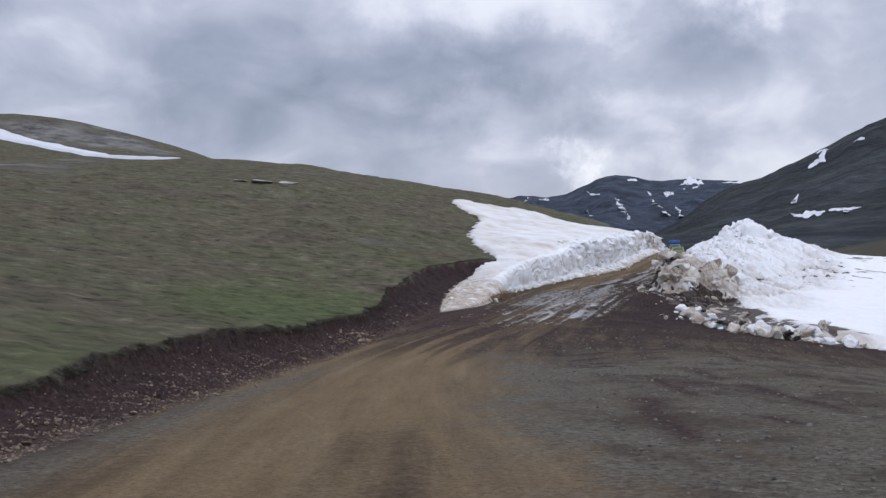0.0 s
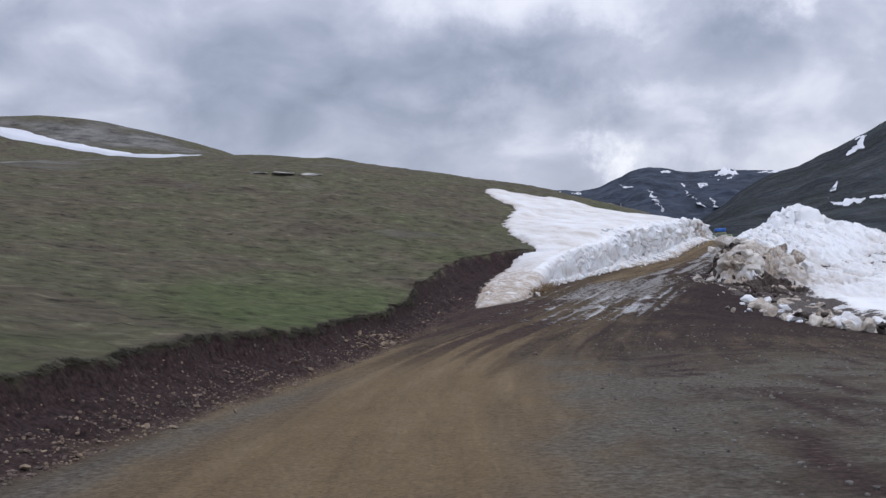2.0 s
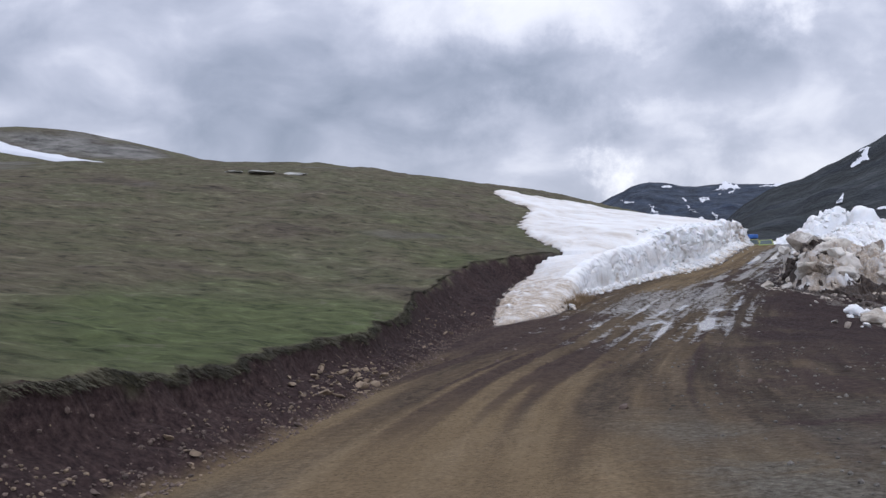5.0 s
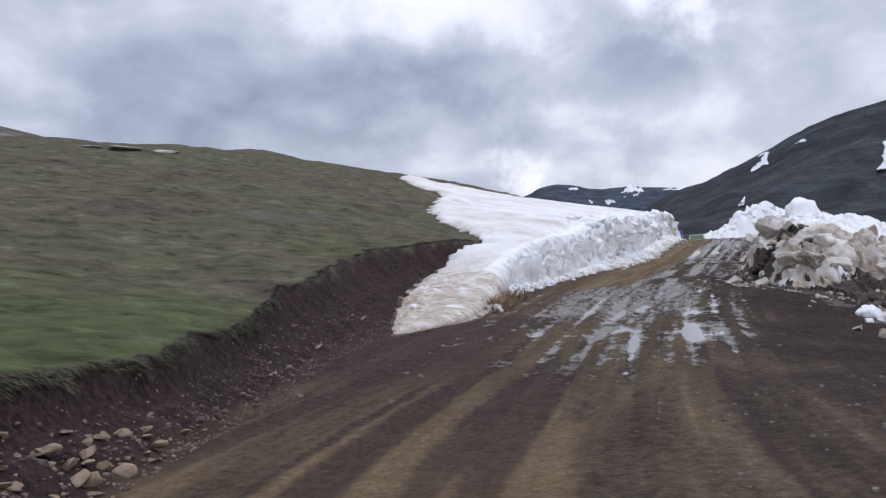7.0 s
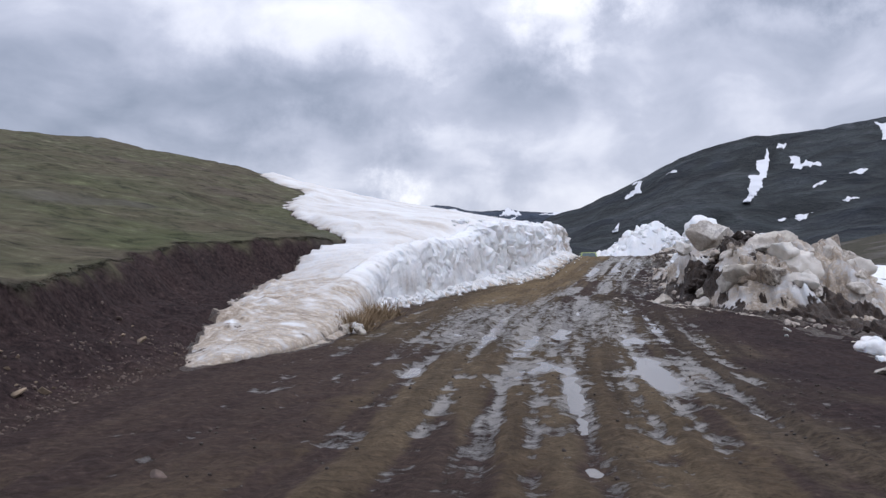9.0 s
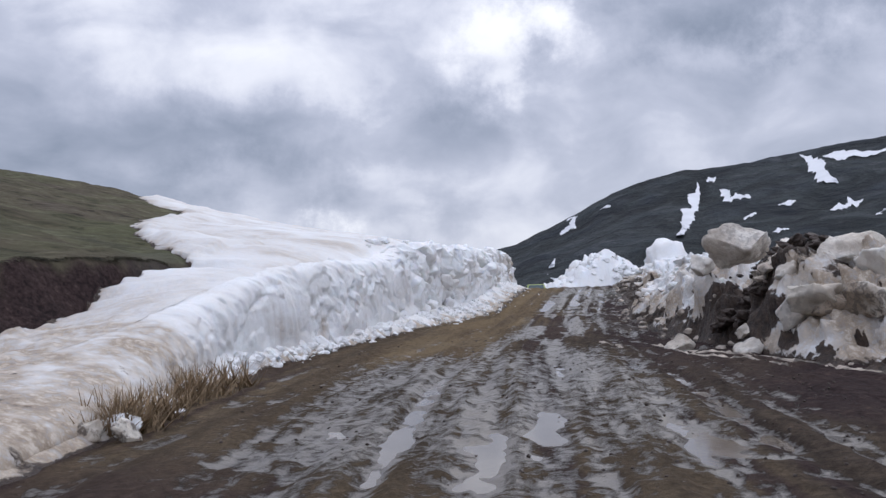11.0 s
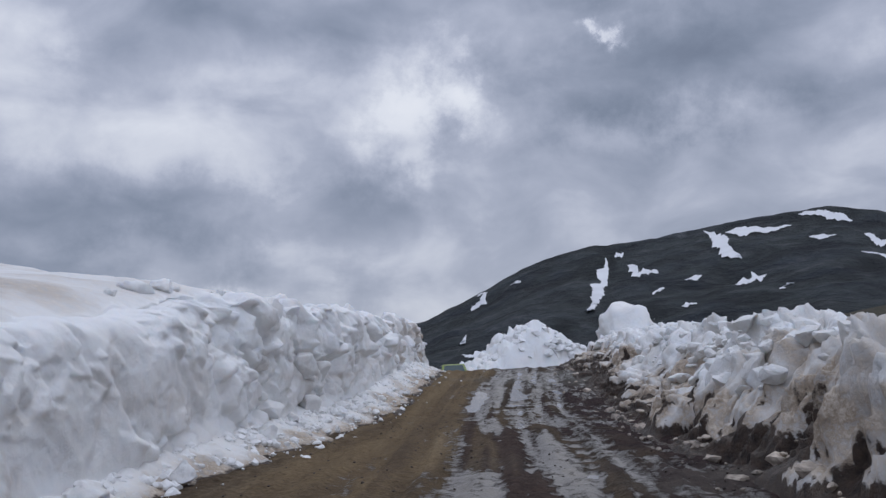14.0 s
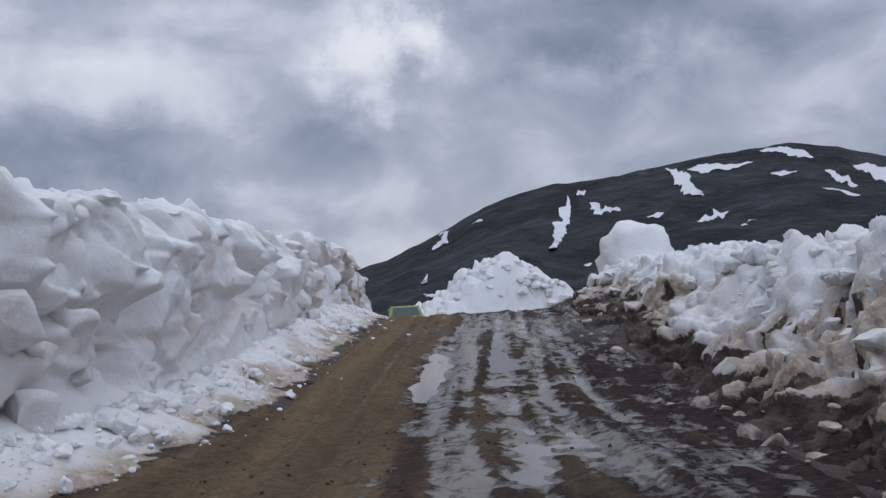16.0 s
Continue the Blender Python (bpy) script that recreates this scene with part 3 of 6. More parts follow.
STRAW = plain("dry_stalk", (0.25, 0.175, 0.10), 0.9, 0, 0.35, 6.0)
MUD = plain("mud_clod", (0.045, 0.031, 0.024), 0.7, 0, 0.4, 8.0, 0.02)
WATER = water_material()
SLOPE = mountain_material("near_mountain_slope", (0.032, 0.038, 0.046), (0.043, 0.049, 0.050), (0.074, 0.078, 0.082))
# distance haze is put into the far range's base colours: bluer and paler
HAZED_SLOPE = mountain_material("hazed_mountain_slope", (0.042, 0.055, 0.082), (0.052, 0.064, 0.085), (0.08, 0.09, 0.11))

# ---- mesh helpers ----


def mesh_from(name, verts, faces, mat, smooth=True):
    me = bpy.data.meshes.new(name)
    verts, faces = np.asarray(verts, np.float32), np.asarray(faces, np.int32)
    n = faces.shape[1]
    me.vertices.add(len(verts))
    me.vertices.foreach_set("co", verts.ravel())
    me.loops.add(faces.size)
    me.loops.foreach_set("vertex_index", faces.ravel())
    me.polygons.add(len(faces))
    me.polygons.foreach_set("loop_start", np.arange(0, faces.size, n, dtype=np.int32))
    me.polygons.foreach_set("use_smooth", np.full(len(faces), smooth))
    me.update(calc_edges=True)
    me.validate()
    me.materials.append(mat)
    return me


def grid_faces(rows, cols):
    i = np.arange(rows - 1)[:, None] * cols + np.arange(cols - 1)[None, :]
    return np.stack([i, i + 1, i + cols + 1, i + cols], -1).reshape(-1, 4)


def paint(me, name, r, g, b):
    a = me.color_attributes.new(name, "FLOAT_COLOR", "POINT")
    col = np.ones((len(me.vertices), 4), np.float32)
    for i, c in enumerate((r, g, b)):
        col[:, i] = np.clip(np.broadcast_to(c, (len(me.vertices),)), 0, 1)
    a.data.foreach_set("color", col.ravel())


def part(name, bm, mat, parent, label=""):
    me = bpy.data.meshes.new(name)
    bm.to_mesh(me)
    bm.free()
    me.materials.append(mat)
    ob = new(name, me)
    ob.parent = parent
    return tagged(ob, label)


def graded(lo, fine_lo, fine_hi, hi, fine, growth=1.12):
    mid = np.arange(fine_lo, fine_hi + fine / 2, fine)
    out = [mid]
    left, s, p = [], fine, fine_lo
    while p > lo:
        s = min(s * growth, 400)
        p -= s
        left.append(max(p, lo))
    right, s, p = [], fine, mid[-1]
    while p < hi:
        s = min(s * growth, 400)
        p += s
        right.append(min(p, hi))
    return np.concatenate([left[::-1], mid, right])


# ---- ground ----


def build_ground():
    xs = graded(-4600, -8.5, 25, 4600, 0.09, 1.06)
    ys = graded(-1200, 7, 108, 4800, 0.16, 1.05)
    X, Y = np.meshgrid(xs, ys)
    x, y = X.ravel(), Y.ravel()
    z, p = ground_z(x, y)
    me = mesh_from("ground", np.stack([x, y, z], -1), grid_faces(len(ys), len(xs)), GROUND)
    u = road_u(x, y)
    grass = step(0.90, 1.0, p + 0.05 * fbm(x / 0.5, y / 0.5, 0, 61, 2))
    bank_end = 1 - step(55, 58, y) * (x > wall_foot(y) - 0.2)
    soil = step(-0.12, 0.22, p + 0.10 * fbm(x / 0.9, y / 0.9, 0, 62, 3)) * bank_end
    side = step(2.9, 5.0, u + 1.2 * fbm(x / 2, y / 2, 0, 63, 3))
    black = side * step(37, 50, y + 4 * fbm(x / 3, y / 3, 0, 64, 3)) * (1 - step(120, 140, y))
    ragged = step(-0.45, 0.05, fbm(x / 1.2, y / 0.5, 0, 78, 3))
    band = 0.0
    for by, lean, wide, x0, x1 in ((31.6, 0.47, 0.42, 3.0, 12.3), (29.9, 0.40, 0.32, 2.8, 5.6), (30.6, 0.47, 0.3, 6.0, 10.0), (28.0, 0.3, 1.6, 3.9, 5.4), (24.0, 0.3, 1.3, 3.5, 4.6)):
        band = np.maximum(band, np.exp(-((y - by - lean * (x - 3.3) - 0.45 * fbm(x / 1.4, by, 0, 74, 3)) / wide) ** 2) * step(x0, x0 + 0.5, x) * (1 - step(x1 - 0.8, x1, x)))
    soft = np.exp(-((x - 3.2 - 0.10 * (y - 13) - 0.2 * fbm(y / 2, 0.6, 0, 75, 2)) / 0.3) ** 2) * step(12, 13, y) * (1 - step(18.5, 20, y))
    smear = 0.7 * step(0.25, 0.6, fbm(x / 1.1, y / 1.6, 0, 76, 4)) * step(2.5, 4.5, u) * step(10, 18, y)
    for off, bend in ((5.2, 0.004), (6.7, 0.004), (8.4, 0.002)):
        smear = np.maximum(smear, np.exp(-((u - off - bend * (y - 20) ** 2 - 0.2 * vnoise(y / 3, off, 0, 86)) / 0.22) ** 2) * step(-0.3, 0.2, fbm(y / 2.5, off, 0, 87, 2)) * step(9, 12, y) * (1 - step(30, 34, y)))
    side2 = step(1.6, 2.5, u + 0.5 * fbm(x / 1.2, y / 2, 0, 77, 3)) * step(60, 70, y) * (1 - step(120, 140, y))
    slop = 0.75 * step(1.6, 2.6, -u + 0.4 * fbm(x, y, 0, 89, 2)) * step(44, 49, y) * (1 - step(57, 60, y))
    soil = np.maximum.reduce([soil, slop, 0.95 * black, 1.0 * band * ragged, 0.9 * soft, 0.9 * smear, 0.97 * side2])
    heath = step(24, 60, x + 6 * fbm(x / 9, y / 9, 0, 65, 3))
    heath = np.maximum(heath, step(14, 30, x) * (1 - step(30, 44, y)) * 0.45 * step(-0.1, 0.5, fbm(x / 1.5, y / 1.5, 0, 66, 4)))
    heath = np.maximum(heath, 0.38 * step(5, 9, u) * (1 - step(30, 42, y)) * step(0.0, 0.5, fbm(x / 1.1, y / 2.2, 0, 67, 4)))
    heath = np.maximum(heath, step(150, 175, y))
    grass = np.maximum(grass, heath)
    depth = rut_depth(x, y)
    # the wheels have pressed dark wet earth up along the deeper ruts
    line = fbm(u / 0.5, y / 22, 0, 141, 2) + 0.25 * fbm(u / 0.16, y / 6, 0, 142, 2)
    dark_rut = np.maximum(step(0.022, 0.05, depth), 0.85 * step(0.36, 0.48, line)) * step(30, 42, y + 3 * fbm(u / 0.6, 0.4, 0, 143, 2)) * (1 - step(4.5, 6.5, np.abs(u)))
    dark_rut = dark_rut * (1 - 0.85 * step(64, 72, y) * (1 - step(-1.2, -0.4, u)))
    soil = np.maximum(soil, 0.85 * dark_rut * (1 - step(0, 0.2, p)))
    lane = 1 - step(3.2, 5.0, np.abs(u))
    damp = step(43, 53, y + 2 * fbm(u / 1.5, y / 4, 0, 73, 2)) * lane
    wetness = damp * (0.10 + 0.90 * step(0.004, 0.03, depth + 0.012 * fbm(x / 0.6, y / 1.2, 0, 68, 3)))
    slick = np.exp(-((u - 0.45) / 1.65) ** 4) * step(51, 62, y) * step(-0.35, 0.15, fbm(u / 0.35, y / 5, 0, 82, 3)) * (1 - step(100, 108, y))
    wetness = np.maximum(wetness, 0.95 * slick * lane)
    early = np.exp(-((u + 0.3) / 2.7) ** 6) * step(54, 60, y) * (1 - step(66, 73, y))
    wetness = np.maximum(wetness, 0.68 * early)
    crust = 0.6 * step(0.25, 0.55, fbm(u / 0.8, y / 0.9, 0, 147, 4)) * step(1.8, 2.3, u) * (1 - step(3.6, 4.6, u)) * step(60, 66, y)
    wetness = wetness * (1 - 0.75 * step(2.0, 2.7, u + 0.3 * fbm(u, y / 3, 0, 146, 2)) * step(56, 64, y))
    wetness = np.maximum(wetness, crust)
    wetness = wetness * (1 - step(0.0, 0.2, p)) * (1 - 0.8 * step(66, 76, y) * (1 - step(-1.3, -0.3, u)))
    ochre = step(-0.4, 0.5, 0.7 * fbm(u / 0.9, y / 12, 0, 69, 3) + 0.5 + 0.35 * (1 - step(26, 36, y)) - 0.22 * np.abs(u + 1.8)) * (1 - 0.65 * step(33, 46, y))
    ochre = np.maximum(ochre, step(62, 72, y) * np.exp(-((u + 2.0 + 0.3 * fbm(y / 5, 0.5, 0, 72, 2)) / 1.55) ** 4) * (0.95 + 0.35 * fbm(u / 0.5, y / 4, 0, 79, 3)))
    ochre = np.maximum(ochre, (0.72 + 0.3 * fbm(u / 0.7, y / 9, 0, 144, 3)) * (1 - step(29, 37, y + 3 * fbm(u / 0.8, 0.7, 0, 145, 2))) * (1 - step(2.2, 3.6, np.abs(u + 1.0))))
    gravel = step(0.5, 1.9, u + 0.5 * fbm(x / 1.6, y / 3, 0, 70, 3) - 0.05 * (y - 12) * (1 - step(20, 30, y))) * (1 - step(28, 36, y + 2 * fbm(x / 1.5, y / 1.5, 0, 149, 3)))
    ridge = np.exp(-((x + 84) / 30) ** 2 - ((y - 212) / 8.5) ** 2)
    bare = step(0.25, 0.55, ridge + 0.45 * fbm(x / 12, y / 12, 0, 80, 4))
    grass = grass * (1 - 0.8 * bare)
    soil = np.maximum(soil * (1 - bare), 0)
    soil = soil * (1 - step(40, 80, x))
    gravel = np.maximum(gravel, bare)
    strip = np.exp(-((x - bank_foot(y) - 0.75) / 0.6) ** 2) * (1 - step(24, 32, y))
    gravel = np.maximum(gravel, 0.95 * strip)
    soil = soil * (1 - 0.8 * strip)
    green = step(0.0, 0.9, 1.2 * np.exp(-(((x + 7) / 5) ** 2 + ((y - 44) / 9) ** 2)) + 0.35 * np.exp(-((p - 1.6) / 1.5) ** 2) + 0.35 * fbm(x / 5, y / 5, 0, 71, 4) - 0.1)
    peat = np.maximum.reduce([0.8 * black, 0.75 * side2, 0.3 * slop, 0.3 * step(0.36, 0.48, line) * step(28, 36, y) * (1 - step(4.5, 6.5, np.abs(u))) * (1 - step(0, 0.2, p)),
                              0.75 * step(0.05, 0.35, p) * (0.55 + 0.45 * step(38, 48, y))])
    peat = peat * (1 - grass) * (1 - bare) * (1 - step(40, 80, x)) * (0.75 + 0.35 * fbm(x / 0.8, y / 0.8, 0, 148, 3))
    paint(me, "peat", peat, bare, 0)
    paint(me, "zones", grass, soil, wetness)
    paint(me, "tones", ochre, gravel, green * step(0.9, 1.1, p))
    uv = me.uv_layers.new(name="lane")
    idx = np.empty(len(me.loops), np.int32)
    me.loops.foreach_get("vertex_index", idx)
    uv.data.foreach_set("uv", np.stack([u, y], -1)[idx].astype(np.float32).ravel())
    tagged(new("ground", me), "rutted mud track, brown earth and olive mountain turf", "ground", kind="structure")


build_ground()

# ---- snow beside the track ----


def slabs(u, v, size, seed, steep=3.0):
    """Broken plates over one another on a sheet: each a turned square with a plane, tilted face and steep sides; 0 to about 1."""
    u, v = np.asarray(u, float) / size, np.asarray(v, float) / size
    i, j = np.floor(u), np.floor(v)
    best = np.zeros(np.broadcast(u, v).shape)
    zero = np.zeros(1)
    for a in (-1, 0, 1):
        for b in (-1, 0, 1):
            p, q = i + a, j + b
            r = [hashed(p, q, zero, seed + k) for k in range(8)]
            du, dv = u - p - r[0], v - q - r[1]
            turn = (r[2] - 0.5) * 1.5
            c, sn = np.cos(turn), np.sin(turn)
            eu, ev = du * c + dv * sn, dv * c - du * sn
            edge = np.maximum(np.abs(eu) - 0.22 - 0.35 * r[3], np.abs(ev) - 0.22 - 0.35 * r[4])
            best = np.maximum(best, 0.15 + 0.75 * r[5] + 0.7 * (r[6] - 0.5) * eu + 0.7 * (r[7] - 0.5) * ev - steep * np.maximum(edge, 0))
    return best


def crags(x, y, z, size, seed):
    """Broken blocks: each cell stands out or back, with a crack between."""
    f1, gap, rid, at = cells(x / size, y / size, z / size, seed)
    # every block has a plane face of its own tilt
    tilt = sum((np.modf(rid * k)[0] - 0.5) * a for k, a in zip((7.3, 13.7, 29.1), at))
    return 0.85 * (rid - 0.5) + 1.5 * tilt - 0.10 * (1 - step(0.0, 0.08, gap))


def apron(d, y):
    """Height of the crumbled snow along the cut wall's foot, d metres out from it."""
    wide = apron_width(y)
    return (0.12 + 0.26 * wide) * np.clip(1 - d / wide, 0, 1) ** 1.2


def build_left_bank():
    ys = np.concatenate([np.arange(54.6, 62, 0.1), np.arange(62, 110, 0.05), np.arange(110, 124, 0.1)])
    na = 14
    share = np.linspace(0, 1, 84)
    field = np.linspace(0, 1, 66)[1:] ** 1.5
    rag = cells(ys / 1.1, 0.5, 0.5, 83)[2] - 0.45
    tops = wall_top(ys) + step(66, 78, ys) * (0.10 * fbm(ys / 1.3, 2.0, 0, 81, 3) + 0.25 * rag * step(80, 92, ys))
    foot = wall_foot(ys)
    g = bare_ground(foot, ys)[0]
    Y = np.repeat(ys[:, None], na + len(share) + len(field), 1)
    wide = wall_width(ys)
    wt = foot - wide
    xl = np.minimum(snow_left(ys), wt - 0.3) - 0.12 + (0.09 + 0.2 * step(64, 72, ys)) * fbm(ys / 0.8, 9.0, 0, 84, 4)
    ap = np.linspace(1.02, 0.02, na)
    XA = foot[:, None] + apron_width(ys)[:, None] * (ap[None] + 0.25 * fbm(ys / 0.6, 1.0, 0, 85, 3)[:, None] * ap[None])
    GA = bare_ground(XA, Y[:, :na])[0]
    ZA = GA - 0.02 - 0.07 * (ap ** 3)[None] + (1 - ap ** 4 * 0.95)[None] * (apron(apron_width(ys)[:, None] * ap[None], Y[:, :na]) + 0.07 * slabs(XA, Y[:, :na], 0.3, 86) + 0.04 * fbm(XA / 0.2, Y[:, :na] / 0.2, 0, 86, 3)) * step(55, 64, ys)[:, None]
    # a steep face under a rounded shoulder, which grows sharper up the road
    n = (2.2 + 1.2 * step(62, 68, ys) + 1.8 * step(70, 86, ys))[:, None]
    rise = np.minimum(share / 0.74, 1)[None] * 0.88
    off0 = 1 - (1 - rise ** n) ** (1 / n)
    back = np.maximum((share - 0.74) / 0.26, 0)[None]
    off = off0 + (1 - off0) * back
    high = np.where(back > 0, (1 - (1 - off) ** n) ** (1 / n), rise)
    XF = foot[:, None] - wide[:, None] * off
    sill = 0.03 + (0.08 + 0.22 * apron_width(ys)) * step(57, 66, ys)
    ZF = (g + sill)[:, None] + (np.maximum(tops, g + sill + 0.02) - g - sill)[:, None] * high
    XL = wt[:, None] + (xl - wt)[:, None] * field[None]
    YL = Y[:, na + len(share):]
    ZL = left_snow_z(XL, YL) + ((tops - wall_top(ys))[:, None] * np.exp(-(wt[:, None] - XL) / 0.5))
    ZL[:, -1] = bare_ground(XL[:, -1], ys)[0] - 0.12
    ZL[:, -2] = np.minimum(ZL[:, -2], bare_ground(XL[:, -2], ys)[0] + 0.12)
    X, Z = np.concatenate([XA, XF, XL], 1), np.concatenate([ZA, ZF, ZL], 1)
    x, y, z = X.ravel(), Y.ravel(), Z.ravel()
    # the face breaks into plates and blocks, with smooth cut slabs low down; the field above stays smooth
    near = np.exp(-np.linspace(0, 14, len(field)))
    on = np.concatenate([np.linspace(0.0, 0.35, na)[None] + 0 * ys[:, None], np.interp(share, [0, 0.12, 0.8, 1], [0.35, 1, 1, 0.6])[None] + 0 * ys[:, None], 0.6 * near[None] * step(70, 88, ys)[:, None]], 1)
    on = (on * (0.7 * step(60, 66, ys) + 0.3 * step(66, 82, ys))[:, None]).ravel()
    base = (bare_ground(x, y)[0])
    tall = z - base
    wu, wv = y + 0.12 * fbm(y / 0.7, z / 0.7, 0, 87, 2), z * 0.85 + 0.12 * fbm(y / 0.9, z / 0.9, 4.0, 88, 2)
    late = step(80, 90, y)
    upper = step(0.5, 1.5, tall + 0.35 * fbm(y / 1.6, 0.4, 0, 89, 2))
    patch = step(-0.15, 0.3, fbm(y / 1.9, z / 1.1, 0, 90, 3) + 0.5 * upper - 0.1)
    calm = 0.55 + 0.45 * step(76, 86, y)
    push = (0.30 + 0.28 * late) * (slabs(wu, wv, 1.7, 91, 8.0) - 0.5) * (0.5 + 0.5 * patch)
    push = push + (0.10 + 0.26 * patch) * (slabs(wu + 0.3 * wv, wv, 0.85, 92, 7.0) - 0.5) * (0.75 + 0.25 * late)
    push = push + (0.03 + 0.15 * patch) * (slabs(wu, wv - 0.2 * wu, 0.42, 93, 5.5) - 0.5)
    push = push + (0.01 + 0.07 * patch) * (slabs(wu, wv, 0.2, 94, 2.4) - 0.5) + 0.012 * fbm(x / 0.12, y / 0.12, z / 0.12, 97, 2)
    push = push + 0.16 * fbm(y / 3.4, z / 3.0, 0, 98, 2) - 0.02 * (1 - patch) * step(0.1, 0.4, fbm(y / 0.22, z / 2.5, 0, 96, 2))
    top_on = np.concatenate([np.zeros(na), step(0.70, 0.9, share), np.exp(-np.linspace(0, 9, len(field)))])
    top_on = (top_on[None] * (0.22 * step(66, 72, ys) + 0.78 * step(80, 92, ys))[:, None]).ravel()
    z = z + top_on * (0.42 * (slabs(y, x, 1.3, 101, 6.0) - 0.45) + 0.22 * (slabs(y, x, 0.6, 102, 5.0) - 0.5) + 0.10 * (slabs(y, x, 0.3, 103) - 0.5))
    push = push * calm
    x = x + on * 0.92 * push
    y = y - on * push * 0.36
    # wind-worn scallops of the field
    flat = np.concatenate([np.zeros(na + len(share)), step(0, 0.15, field)])
    z = z + (flat[None] * step(58, 62, ys)[:, None]).ravel() * ((0.03 + 0.05 * (1 - step(62, 68, y))) * np.abs(fbm(x / 0.4, y / 0.32, 0, 108, 3)) + 0.05 * fbm(x / 1.7, y / 1.4, 0, 109, 2))
    under = bare_ground(x, y)[0]
    z = under - 0.12 + (z - under + 0.12) * step(54.4, 56.4, y)
    me = mesh_from("snow_bank", np.stack([x, y, z], -1), grid_faces(len(ys), X.shape[1])[:, ::-1], SNOW)
    hgt = z - under
    toe = 1 - step(58, 69, y + 1.5 * fbm(x / 2, y / 2, 0, 106, 3))
    layer = np.exp(-((hgt - 1.15 - 0.18 * fbm(y / 3, 0.2, 0, 101, 3)) / 0.07) ** 2) * step(-0.2, 0.4, fbm(y / 1.5, 4.0, 0, 104, 2))
    rim = step(0.25, 0.95, (x - wall_foot(y)) / apron_width(y) + 0.35 * fbm(x / 0.5, y / 0.5, 0, 113, 3))
    dirt = 0.55 * np.exp(-np.maximum(hgt, 0) / 0.09) + 0.75 * rim * step(62, 66, y) + toe * (0.95 + 0.6 * fbm(x / 0.45, y / 0.3, 0, 99, 4, 0.65)) + 0.03 + 0.12 * step(0.2, 0.8, fbm(x / 2, y / 2, z / 0.8, 100, 4)) + on * 0.20 * layer
    dirt = dirt + on * 0.14 * (1 - step(1.1, 1.8, hgt)) * step(-0.1, 0.4, fbm(y / 2.5, z, 0, 105, 3))
    for spot, far in ((75.6, 0.45), (72.4, 0.25)):
        dirt = dirt + 0.8 * on * np.exp(-((y - spot - 0.15 * fbm(z / 0.4, spot, 0, 110, 2)) / far) ** 2) * (1 - step(0.9, 1.4, hgt)) * step(-0.1, 0.4, fbm(y / 0.4, z / 0.4, 0, 111, 3))
    dirt = dirt + 0.75 * np.exp(-((y - 108) / 7) ** 2) * on * step(-0.2, 0.5, fbm(y / 1.0, z / 0.8, 0, 112, 3) + 0.4 - 0.2 * hgt)
    dirt = dirt + (0.26 + 0.16 * fbm(x / 1.5, y / 1.5, 0, 107, 3)) * (1 - np.clip(on * 3, 0, 1)) * step(60, 66, y)
    soil = 0.9 * np.exp(-np.maximum(hgt, 0) / 0.03) + 0.4 * toe * step(0.3, 0.8, fbm(x / 0.5, y / 0.35, 0, 103, 3))
    paint(me, "dirt", dirt, soil, 0)
    tagged(new("snow_bank", me), "steep cut face of packed white snow beside the track", "snow bank", kind="structure")


